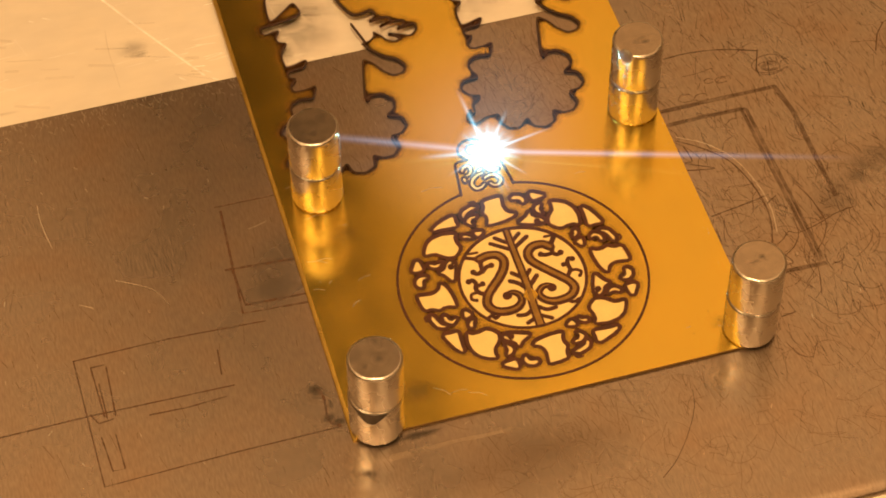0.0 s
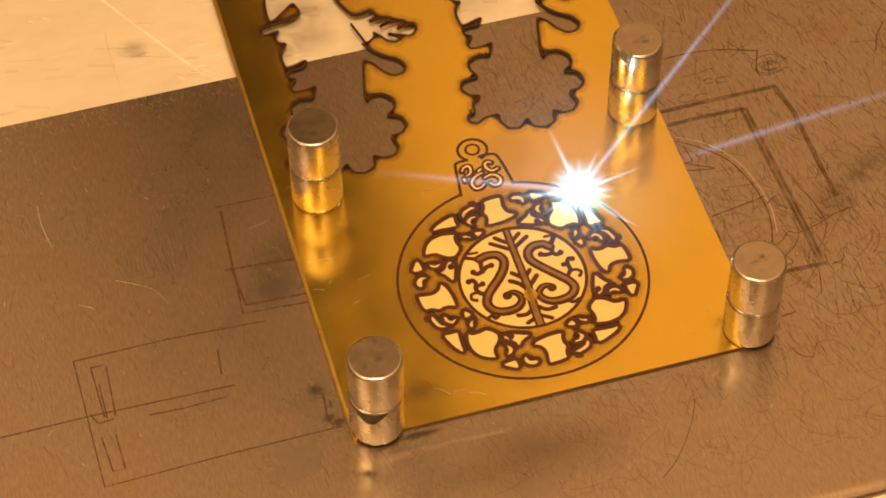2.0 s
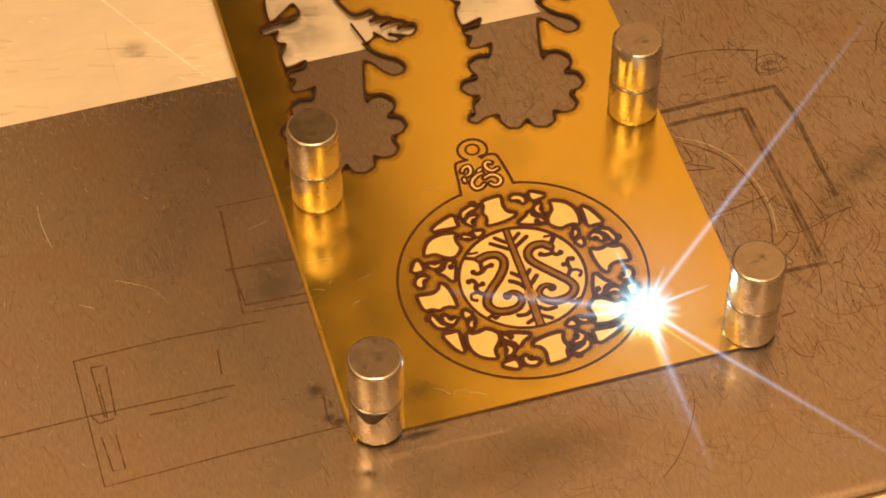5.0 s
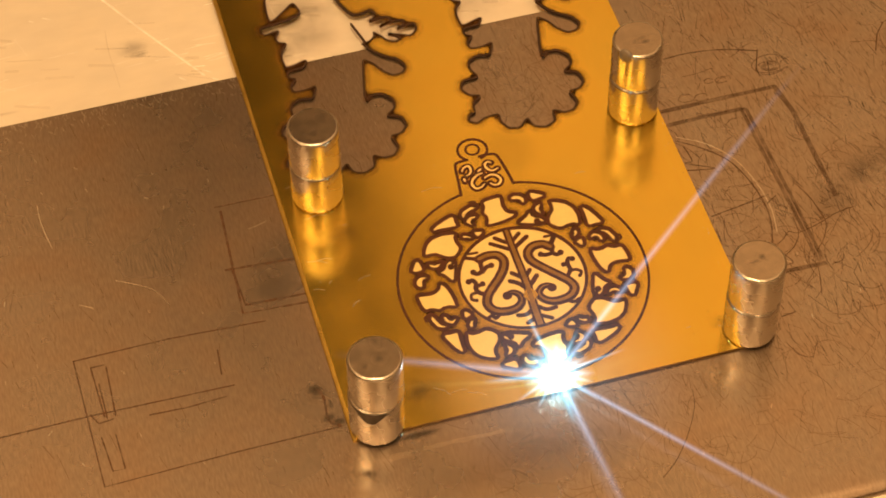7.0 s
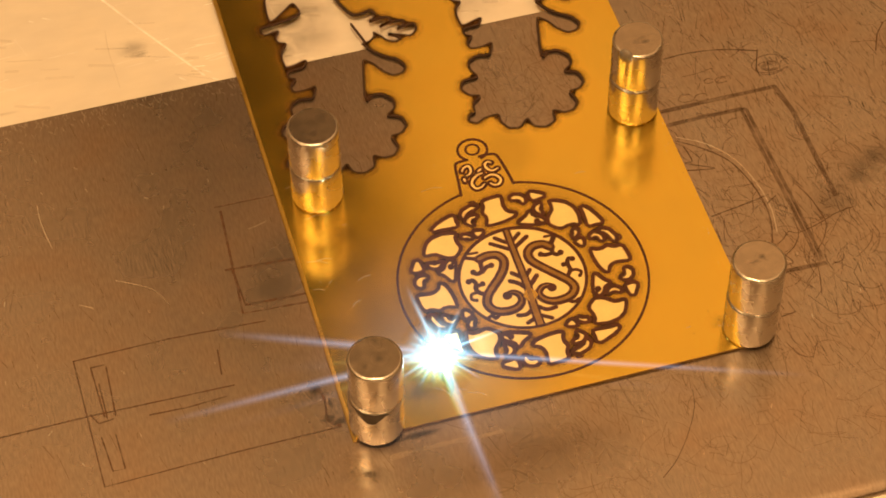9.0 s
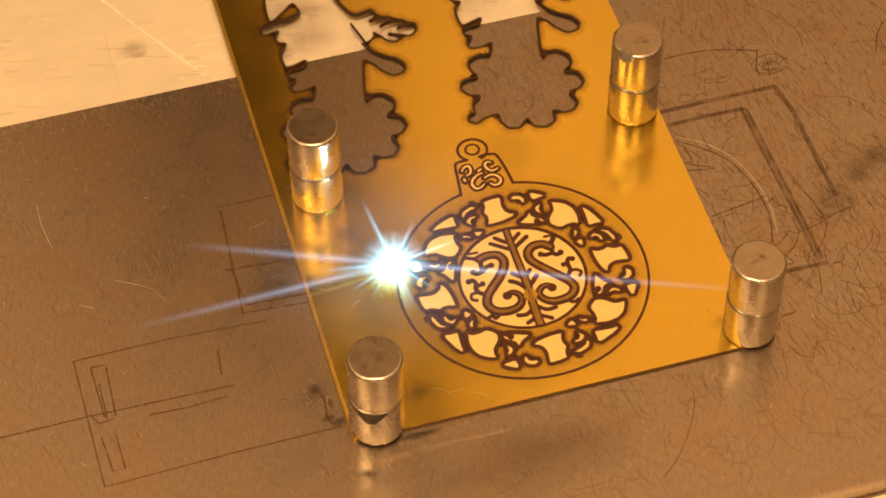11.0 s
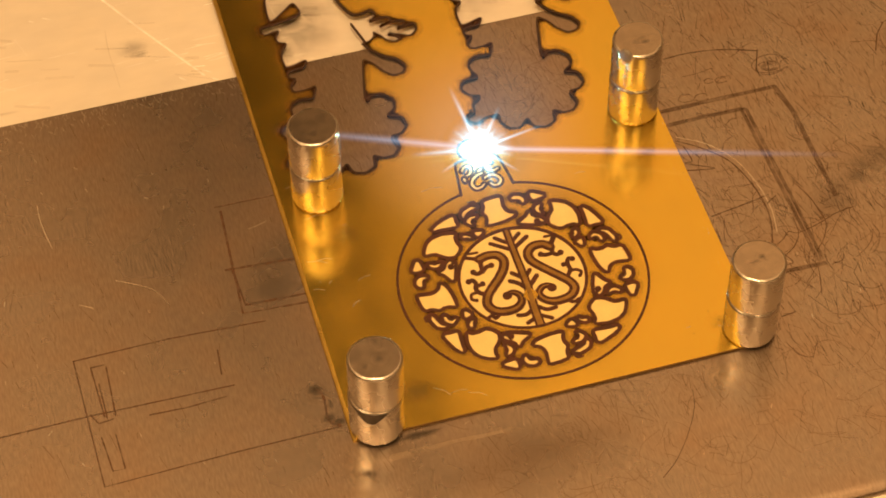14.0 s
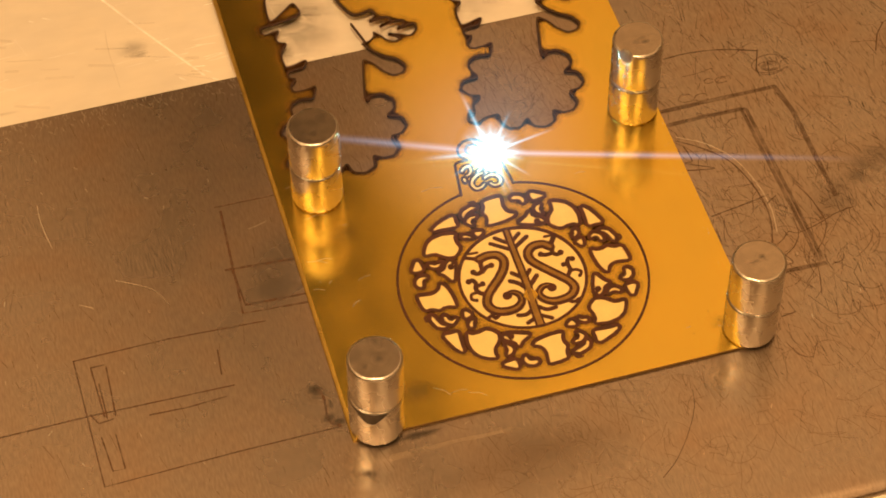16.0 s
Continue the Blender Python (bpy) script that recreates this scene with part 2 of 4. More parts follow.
def disc(bm, x, y, r, top, low, n=14):
    up = [bm.verts.new(((x + r * math.cos(6.2832 * i / n)) * MM, (y + r * math.sin(6.2832 * i / n)) * MM, top * MM)) for i in range(n)]
    dn = [bm.verts.new((v.co.x, v.co.y, low * MM)) for v in up]
    bm.faces.new(up)
    for i in range(n):
        bm.faces.new((dn[i], dn[(i + 1) % n], up[(i + 1) % n], up[i]))


def slab(name, loops, top, low, mat, parent, label="", round_edge=0.0):
    """A flat plate between two heights whose outline is the first loop and whose openings are the others; millimetres."""
    cu = bpy.data.curves.new(name, "CURVE")
    cu.dimensions, cu.fill_mode, cu.extrude = "2D", "BOTH", ((top - low) / 2 - round_edge) * MM
    cu.bevel_depth, cu.bevel_resolution, cu.offset = round_edge * MM, 2, -round_edge * MM
    for loop in loops:
        sp = cu.splines.new("POLY")
        sp.points.add(len(loop) - 1)
        for q, (x, y) in zip(sp.points, loop):
            q.co = (x * MM, y * MM, 0, 1)
        sp.use_cyclic_u = True
    tmp = bpy.data.objects.new(name, cu)
    me = bpy.data.meshes.new_from_object(tmp)
    bpy.data.objects.remove(tmp)
    me.transform(Matrix.Translation((0, 0, (top + low) / 2 * MM)))
    me.materials.clear()
    me.materials.append(mat)
    me.name = name
    ob = new(name, me)
    if parent:
        ob.parent = parent
    if label:
        ob["label"] = label
    return ob


def smudge(name, parent, x, y, rx, ry, z, strength):
    """A thin soft-edged film lying on a surface: soot and grease, also painted shade and reflections."""
    b = bmesh.new()
    rim = [b.verts.new((math.cos(k * 0.2618), math.sin(k * 0.2618), 0)) for k in range(24)]
    b.faces.new(rim)
    ob = part(name, b, SOOT_SHADE[min(3, int(strength * 4))], parent)
    ob.matrix_basis = Matrix.LocRotScale((x * MM, y * MM, z * MM), None, (rx * MM, ry * MM, 1))
    ob.visible_shadow = False
    return ob


def thing(name, label, category, group="", kind="", m=None):
    ob = new(name)
    ob.empty_display_size = 0.01
    if m:
        ob.matrix_basis = m
    return tagged(ob, label, category, group, kind)


# ---- the workshop round the bench ----


def room():
    for name, b in (("wall_north", (-2.2, 2.2, 2.2, 2.3, -0.9, 1.8)), ("wall_south", (-2.2, 2.2, -2.3, -2.2, -0.9, 1.8)),
                    ("wall_east", (2.2, 2.3, -2.3, 2.3, -0.9, 1.8)), ("wall_west", (-2.3, -2.2, -2.3, 2.3, -0.9, 1.8)),
                    ("floor", (-2.3, 2.3, -2.3, 2.3, -1.0, -0.9)), ("ceiling", (-2.3, 2.3, -2.3, 2.3, 1.8, 1.9))):
        bm = bmesh.new()
        box(bm, *b)
        tagged(link(name, bm, PLASTER), "plain warm plaster " + name.split("_")[0] + " of the workshop", name.split("_")[0], kind="structure")


def reflection_blocks():
    """Unseen dark column, arm and round block, added for the polished metals to mirror."""
    col = thing("reflection_blocks", "unseen dark column and arm added to darken what the metals mirror", "machine", m=pose(0, 0.22, 0, 0, 0, 3))
    bm = bmesh.new()
    box(bm, -0.032, 0.06, 0.22, 0.40, -0.0015, 0.50, 0.006)
    part("column", bm, DARK, col)
    bm = bmesh.new()
    box(bm, -0.032, 0.06, 0.075, 0.219, 0.36, 0.50, 0.008)
    part("arm", bm, DARK, col)
    bm = bmesh.new()
    box(bm, 0.022, 0.046, -0.02, 0.0745, 0.39, 0.43, 0.004)
    part("bracket", bm, DARK, col)
    bm = bmesh.new()
    for r, z, h in ((0.020, 0.365, 0.05), (0.016, 0.335, 0.01)):
        bmesh.ops.create_cone(bm, cap_ends=True, segments=48, radius1=r, radius2=r, depth=h, matrix=Matrix.Translation((0.034, -0.016, z)))
    part("round_block", bm, DARK, col)


# ---- bench and steel plate (millimetres, x along the brass sheet's lower edge) ----


def machine_bed():
    bm = bmesh.new()
    box(bm, -0.62, 0.62, -0.45, 0.62, -0.012, -0.0015, 0.001)
    ob = link("machine_bed", bm, BED)
    tagged(ob, "pale worn aluminium bed of the laser machine", "machine bed", kind="structure")
    bm = bmesh.new()
    box(bm, -0.60, 0.60, -0.43, 0.60, -0.9, -0.012, 0.004)
    tagged(link("bench", bm, PLASTER), "plain bench body under the aluminium bed", "bench", kind="structure")
    rnd = random.Random(3)
    b = bmesh.new()
    ribbon(b, [(-66.0, 104.0), (-57.0, 88.0), (-46.5, 70.5)], 0.42, -1.488, -1.52)
    for i in range(90):
        x, y = rnd.uniform(-115, 30), 67.6 + abs(rnd.gauss(0, 20))
        a, n = rnd.gauss(-0.02, 0.09) if i % 4 else rnd.uniform(0, 3.1), rnd.uniform(0.8, 9.0)
        ribbon(b, [(x, y), (x + n * math.cos(a), y + abs(n * math.sin(a)))], rnd.uniform(0.06, 0.2), -1.49, -1.52, ends=False)
    for p, q in (((-46.4, 72.0), (-45.0, 71.0)), ((-45.1, 69.2), (-44.1, 68.6)), ((-51.5, 71.3), (-50.5, 70.3)), ((-48.2, 73.6), (-45.9, 73.1)), ((-78.4, 96.0), (-77.7, 95.5)), ((-75.5, 96.0), (-74.0, 95.2))):
        ribbon(b, [p, q], 0.28, -1.486, -1.52)
    tagged(part("scratch", b, BARE, ob, "bright scratches in the bed"), kind="stuff")
    b = bmesh.new()
    ribbon(b, glide([(-63.7, 88.7), (-64.1, 82.9), (-63.9, 76.2), (-63.8, 72.1)]), 0.22, -1.485, -1.52)
    for _ in range(60):
        x, y = rnd.uniform(-118, 30), 71.5 + abs(rnd.gauss(0, 20))
        a, n = rnd.gauss(-0.27, 0.08), rnd.uniform(1.5, 9.0)
        ribbon(b, [(x, y), (x + n * math.cos(a), y + n * math.sin(a))], rnd.uniform(0.2, 1.0), -1.487, -1.52, ends=False)
    tagged(part("smear", b, SMEAR, ob, "faint dark brush marks in the bed"), kind="stuff").visible_shadow = False
    # dirty marks on the bed; the broad ones inside the cut-outs are painted shade
    for x, y, rx, ry, k in ((-59, 82, 5.0, 4.2, 0.3), (-58, 80, 2.8, 1.3, 0.35), (-91, 89, 2.0, 1.6, 0.4), (-97, 74, 3.0, 1.0, 0.3), (-88, 71.5, 6, 0.8, 0.2),
                            (-26, 80, 4.0, 3.0, 0.3), (-25, 80, 15, 15, 0.6), (-24, 74, 12, 8, 0.2), (-29, 72, 3, 5, 0.3), (10, 84, 3.0, 3.0, 0.3), (13, 80, 16, 14, 0.3)):
        smudge("stain_shade", ob, x, y, rx, ry, -1.48, k)


def steel_plate():
    st = thing("steel_plate", "brown-grey scratched steel plate with burnt guide lines, on the bed", "metal plate")
    # a sheared back edge and a rolled front one
    bm = bmesh.new()
    prof = [(67.0, -1.5), (67.0, -0.3), (66.85, -0.06), (66.6, 0.0)] + [(-60.7 - 2.8 * math.sin(k * 0.196), -1.5 + 1.5 * math.cos(k * 0.196)) for k in range(9)]
    ends = [[bm.verts.new((x, y * MM, z * MM)) for y, z in prof] for x in (-0.30, 0.26)]
    n = len(prof)
    for k in range(n):
        bm.faces.new((ends[0][k], ends[0][(k + 1) % n], ends[1][(k + 1) % n], ends[1][k]))
    bm.faces.new(ends[0])
    bm.faces.new(list(reversed(ends[1])))
    bmesh.ops.recalc_face_normals(bm, faces=bm.faces[:])
    part("sheet", bm, STEEL, st)

    def mark(pts, w):
        pts = glide(pts, 5) if len(pts) >= 5 else pts
        if w < 0.5:
            b = bmesh.new()
            ribbon(b, pts, w, 0.02, 0.001)
            part("burnt_line", b, BROKEN, st).visible_shadow = False
            return
        # a broad scorched band between two fine lines
        pts = soften(pts, False, 2, 0.04)
        b = bmesh.new()
        ribbon(b, pts, w, 0.02, 0.001)
        part("scorched_band", b, BAND, st).visible_shadow = False
        for k in (-0.45, 0.45):
            side = []
            for q in range(len(pts)):
                (ax, ay), (bx, by) = pts[max(0, q - 1)], pts[min(len(pts) - 1, q + 1)]
                n = math.hypot(bx - ax, by - ay)
                side.append((pts[q][0] - (by - ay) / n * w * k, pts[q][1] + (bx - ax) / n * w * k))
            b = bmesh.new()
            ribbon(b, side, 0.13, 0.024, -0.05)
            part("burnt_line", b, TARNISH, st)
        if w > 1.5:
            b = bmesh.new()
            ribbon(b, pts, 0.16, 0.026, -0.05)
            part("bare_line", b, STEEL, st)

    mark([(-43.7, -13.9), (-43.2, -15.2), (-43.1, -16.9), (-43.4, -19.0), (-43.6, -20.7), (-42.8, -22.0), (-41.7, -22.6)], 0.45)
    mark([(-85.7, 5.2), (-85.4, -23.8), (-61.0, -23.1), (-41.5, -23.0)], 0.3)
    mark([(-101.6, -8.0), (-85.0, -7.9), (-58.2, -8.5)], 0.3)
    mark([(-85.7, 5.2), (-67.5, 5.3), (-49.2, 4.3)], 0.3)
    mark([(-82.9, 2.8), (-82.5, -8.8)], 0.3)
    mark([(-82.9, 2.8), (-80.3, 2.8)], 0.3)
    mark([(-82.1, -1.2), (-82.1, -9.2)], 0.3)
    mark([(-80.1, 2.2), (-80.5, -9.0)], 0.3)
    mark([(-84.9, -7.7), (-83.8, -10.0), (-81.1, -9.7)], 0.3)
    mark([(-83.9, -13.2), (-83.3, -20.9), (-81.1, -21.0), (-81.3, -13.3)], 0.3)
    mark([(-74.5, -10.7), (-67.7, -11.0), (-60.2, -10.6)], 0.3)
    mark([(-52.4, 34.1), (-38.8, 33.9)], 0.3)
    mark([(-51.5, 32.8), (-52.9, 7.2), (-40.5, 6.4)], 0.48)
    mark([(-52.5, 17.7), (-52.0, 9.0), (-40.5, 8.5)], 0.48)
    mark([(-53.7, 18.3), (-38.4, 17.1)], 0.48)
    mark([(-59.4, 0.2), (-59.9, -5.4)], 0.3)
    mark([(44.8, 46.7), (49.1, 46.9), (53.9, 46.5), (59.0, 45.3), (63.9, 43.5)], 0.3)
    mark([(64.0, 43.8), (62.0, 39.1), (61.9, 36.7)], 0.26)
    mark([(87.2, 36.6), (89.3, 41.0), (91.7, 43.7)], 0.26)
    mark([(39.6, 24.9), (43.8, 21.8), (48.0, 17.0), (50.2, 10.3), (50.8, 4.1), (50.1, -1.0), (48.7, -4.9)], 0.26)
    mark([(39.9, 4.6), (46.0, 5.5), (52.3, 6.6)], 0.26)
    mark([(40.6, 23.1), (41.0, 19.1), (39.5, 18.8), (44.6, 16.0), (39.1, 17.0)], 0.26)
    mark([(46.5, -19.3), (46.9, -21.8), (44.2, -22.1)], 0.26)
    mark([(22.3, -33.3), (21.6, -36.3), (20.2, -39.2), (18.5, -41.9), (16.5, -44.6), (14.0, -47.4), (10.9, -49.9)], 0.15)
    mark([(39.6, 33.1), (47.9, 33.2), (63.8, 33.2)], 1)
    mark([(39.8, 29.3), (46.5, 29.5), (55.1, 29.3)], 1)
    mark([(56.8, -12.4), (53.2, -12.3), (48.6, -12.2)], 1)
    mark([(63.7, 33.2), (64.9, 25.6), (64.8, 8.1), (64.9, 3.0)], 1.1)
    mark([(55.6, 28.7), (55.8, 14.1), (56.1, -0.5), (56.0, -10.9)], 1.7)
    for x, y, rx, ry, k in ((-44.2, -13.7, 2.2, 1.9, 0.95), (-44.2, -13.7, 1.6, 1.4, 0.95), (-44.0, -14.5, 3.4, 2.8, 0.4), (-42.2, -17.5, 0.7, 1.8, 0.7), (-43.2, -20.6, 1.9, 1.4, 0.95), (-41.6, -21.8, 2.0, 1.2, 0.95),
                            (72, 7.5, 10, 8, 0.2), (72, 8, 6, 5, 0.2), (63, 1, 9, 7, 0.2), (66, 4, 5, 6, 0.1), (70, 6, 3.5, 3, 0.3), (76, 10, 6, 5, 0.3), (78, -14, 9, 12, 0.1), (-46, 12, 7, 7, 0.1), (-52.6, 18.0, 1.0, 1.0, 0.7),):
        smudge("stain_shade", st, x, y, rx, ry, 0.014, k)
    # shade and dark reflection in front of the brass, painted as a brown film
    smudge("stain_shade", st, -10, -39, 34, 12, 0.013, 0.0).data.materials[0] = TAN
    # dark shadow by the front-left magnet's base, painted on
    smudge("stain_shade", st, -28.5, -28.7, 7.0, 1.3, 0.0175, 0.95)
    # the brass edge's reflection in the steel, painted as a pale film
    b = bmesh.new()
    ribbon(b, [(-34.5, -32.2), (-24, -32.0), (-11.5, -32.3)], lambda u: 1.3 - 0.6 * u, 0.022, 0.001)
    part("reflected_strip", b, PALE_SHEEN, st, "pale painted reflection along the brass").visible_shadow = False
    # glossier, paler spots added so that the magnets' reflections show bright here
    for x, y, rx, ry in ((-40.6, -33.6, 4.5, 7.5), (28.8, -31.9, 5.5, 6.0)):
        smudge("mirror_spot", st, x, y, rx, ry, 0.016, 0.0).data.materials[0] = GLOSSY
    # small rings and loops cut in an older job
    b = bmesh.new()
    for x, y, r in ((64.8, 38.6, 0.8), (65.0, 38.7, 1.5), (64.6, 38.4, 2.3), (65.2, 39.5, 3.1), (64.9, 38.6, 1.2), (54, 38, 1.0), (51.5, 38.4, 0.8), (48.6, 34.6, 1.2), (45.5, 35.2, 1.3)):
        ribbon(b, [(x + r * (1 + 0.04 * k) * math.cos(k * 0.42), y + 0.8 * r * math.sin(k * 0.42)) for k in range(14)], 0.13, 0.016, -0.03, ends=False)
    for pts in (((49.3, -5.7), (51.1, -4.6), (52.8, -3.2), (54.5, -4), (59.2, -2.9), (63.3, -1.4), (67.3, -0.8)),
                ((49.1, -6.9), (50.9, -10.4), (48.9, -10.7), (47, -11)),
                ((54.8, -0), (54.5, -4), (52.4, -7), (49.9, -8.6)),
                ((60.4, 0.9), (60.5, -3.1), (58.3, -7.1), (55.2, -10)),
                ((54.6, -10.9), (54.9, -13.4), (53.3, -19.1)),
                ((58, -12.9), (60, -12.7), (60.9, -11.3)),
                ((58.1, 8.5), (59.9, 3.4), (60.4, -2.1)),
                ((51.3, 4.6), (53.8, 6.1))):
        ribbon(b, glide(list(pts), 5), 0.16, 0.018, -0.03, ends=False)
    tagged(part("curl_mark", b, SCORCH, st, "small looping burnt lines"), kind="stuff")
    # fine curling cut hairs and straight scratches, thickest beside the brass
    rnd = random.Random(11)
    b, faint = bmesh.new(), bmesh.new()
    for i in range(960):
        x, y = (rnd.uniform(38, 98), rnd.uniform(-30, 60) if i % 2 else rnd.uniform(-36, 12)) if i < 560 else (rnd.uniform(-20, 60), rnd.uniform(-52, -29)) if i < 820 else (rnd.uniform(4, 28), rnd.uniform(36, 60))
        a, k, pts = (rnd.uniform(0, 6.28) if i % 3 else rnd.gauss(1.75, 0.3)), rnd.gauss(0, 0.13), []
        for _ in range(rnd.randint(3, 10)):
            pts.append((x, y))
            x, y, a, k = x + 0.9 * math.cos(a), y + 0.9 * math.sin(a), a + k, k + rnd.uniform(-0.12, 0.12)
        ribbon(b if i < 330 else faint, pts, rnd.uniform(0.04, 0.11), 0.012, -0.03, ends=False)
    tagged(part("hairline", b, SCORCH, st, "fine brown burnt hairlines"), kind="stuff")
    tagged(part("hairline", faint, TARNISH, st, "faint brown hairlines"), kind="stuff")
    b, dark = bmesh.new(), bmesh.new()
    for i in range(3500):
        x, y = (rnd.uniform(-8, 100), rnd.uniform(-40, 61.5)) if i < 2200 else (rnd.uniform(38, 100), rnd.uniform(-40, 61.5)) if i < 2700 else (rnd.uniform(-105, 80), rnd.uniform(-60, 61.5))
        a, n = rnd.gauss(math.radians(97), 0.22), min(8.0, 0.4 + rnd.expovariate(0.6))
        ribbon(dark if (i < 1500 or 2200 <= i < 2700) and x > 38 else b, [(x, y), (x + n * math.cos(a), y + n * math.sin(a))], rnd.uniform(0.05, 0.15), 0.008, -0.03, ends=False)
    for i in range(120):
        x, y = rnd.gauss(64.2, 5.0), rnd.gauss(-0.6, 7.0)
        a, n = rnd.gauss(math.radians(97), 0.35), rnd.uniform(0.6, 3.6)
        if x > 44:
            ribbon(dark, [(x, y), (x + n * math.cos(a), y + n * math.sin(a))], rnd.uniform(0.05, 0.13), 0.009, -0.03, ends=False)
    tagged(part("rub_mark", b, TARNISH, st, "short dull rub marks in the steel"), kind="stuff")
    tagged(part("rub_mark", dark, RUB, st, "short dark rub marks in the steel"), kind="stuff")
    # pale bare arcs and nicks
    for p in ([(40.0, 25.9), (45.2, 22.5), (49.2, 17.1), (51.2, 9.9), (51.6, 3.1), (50.6, -2.6)],
              [(-85.6, 44.3), (-85.7, 41.3), (-85.4, 37.6), (-84.7, 33.0)],
              [(-74.4, 21.7), (-71.0, 19.8), (-67.7, 17.2), (-65.8, 13.1)],
              [(-47.2, 27.0), (-45.5, 27.3), (-43.6, 27.9)],
              [(-60.4, 30.9), (-59.8, 29.7)],
              [(-65.1, 40.5), (-64.4, 40.0)],
              [(-82.2, 17.9), (-79.8, 16.4)]):
        b2 = bmesh.new()
        ribbon(b2, glide(p, 4), 0.16, 0.013, -0.03)
        part("bare_scratch", b2, BRIGHT, st, "pale bare scratch")
    b = bmesh.new()
    for i in range(420):
        x, y = rnd.uniform(-105, 95), rnd.uniform(-58, 66)
        if i < 290:
            x, y = rnd.uniform(-105, -38), 66.2 - abs(rnd.gauss(0, 2.5))
        a, n = rnd.gauss(math.radians(95), 0.4), rnd.uniform(0.25, 1.3)
        ribbon(b, [(x, y), (x + n * math.cos(a), y + n * math.sin(a))], rnd.uniform(0.05, 0.13), 0.01, -0.03, ends=False)
    tagged(part("bright_scratch", b, BRIGHT, st, "bright bare scratches"), kind="stuff")


# ---- brass sheet with its two cut-outs and the pendant ----
SHEET_TOP, SHEET_LOW = 0.55, 0.03


def cutout_outline():
    lower = [(-5.4, 19.0), (-0.7, 20.5), (-1.9, 18.3), (-5.4, 18.2), (-5.6, 16.4), (-4.1, 15.7), (-5.8, 14.1), (-5.5, 12.3), (-3.3, 12.2), (-0.6, 12.9), (-2.2, 9.3), (-4.8, 10.0), (-6.9, 8.9), (-7.3, 6.7), (-6.1, 4.1), (-9.6, 4.0), (-10.6, 1.8), (-9.4, -0.1), (-7.1, -0.8), (-9.3, -2.4), (-9.6, -5.0), (-11.0, -5.4), (-11.5, -6.9), (-10.0, -7.8), (-8.3, -6.7), (-5.1, -6.5), (-5.4, -8.7), (-4.3, -10.9), (-2.2, -11.3), (-0.0, -9.0), (0.6, -11.7), (2.7, -12.6), (5.0, -11.6), (5.4, -8.4), (7.5, -9.9), (9.5, -9.7), (10.9, -7.9), (10.0, -4.6), (12.4, -4.5), (13.9, -2.8), (13.4, -0.2), (10.6, 0.8), (12.9, 2.4), (13.1, 4.8), (11.3, 6.8), (8.9, 6.9)]
    leaf = [(8.0, 5.5), (8.0, 8.3), (8.9, 12.2), (10.1, 17.4), (12.1, 15.3), (13.2, 13.0), (15.0, 11.1), (17.0, 11.3), (18.0, 12.9), (17.0, 15.1), (14.5, 16.7), (12.6, 18.8)]
    sprig = [(11.1, 21.6), (11.8, 21.5), (13.0, 21.9), (14.1, 22.9), (14.2, 24.2), (15.4, 22.7), (16.4, 21.0), (17.9, 20.1), (19.2, 20.7), (18.3, 21.8), (16.7, 22.8), (19.2, 21.9), (21.4, 20.9), (22.9, 22.3), (23.0, 24.0), (21.6, 24.0), (18.8, 23.5), (21.2, 24.7), (20.6, 25.7), (18.8, 25.9), (15.5, 25.2), (18.6, 26.1), (18.2, 27.3), (16.4, 27.6), (13.8, 27.0), (15.9, 28.5), (15.3, 30.3), (13.7, 29.8), (11.7, 29.7), (10.4, 31.3), (9.1, 34.8)]
    upper = [(8.1, 40.3), (2.3, 44.1), (-4.0, 43.3), (-5.3, 39.0), (-5.7, 34.7), (-5.5, 32.6), (-1.6, 35.7), (0.3, 37.2), (1.3, 33.6), (-2.4, 32.3), (-7.9, 31.6), (-8.1, 30.3), (-7.6, 29.5), (-5.4, 29.9), (-4.4, 29.9), (-5.6, 28.2), (-5.4, 26.6), (-3.6, 26.0), (-5.1, 24.4), (-5.6, 22.6), (-5.6, 20.4)]
    return soften(lower + leaf + sprig + upper, True, 2, 0.17)


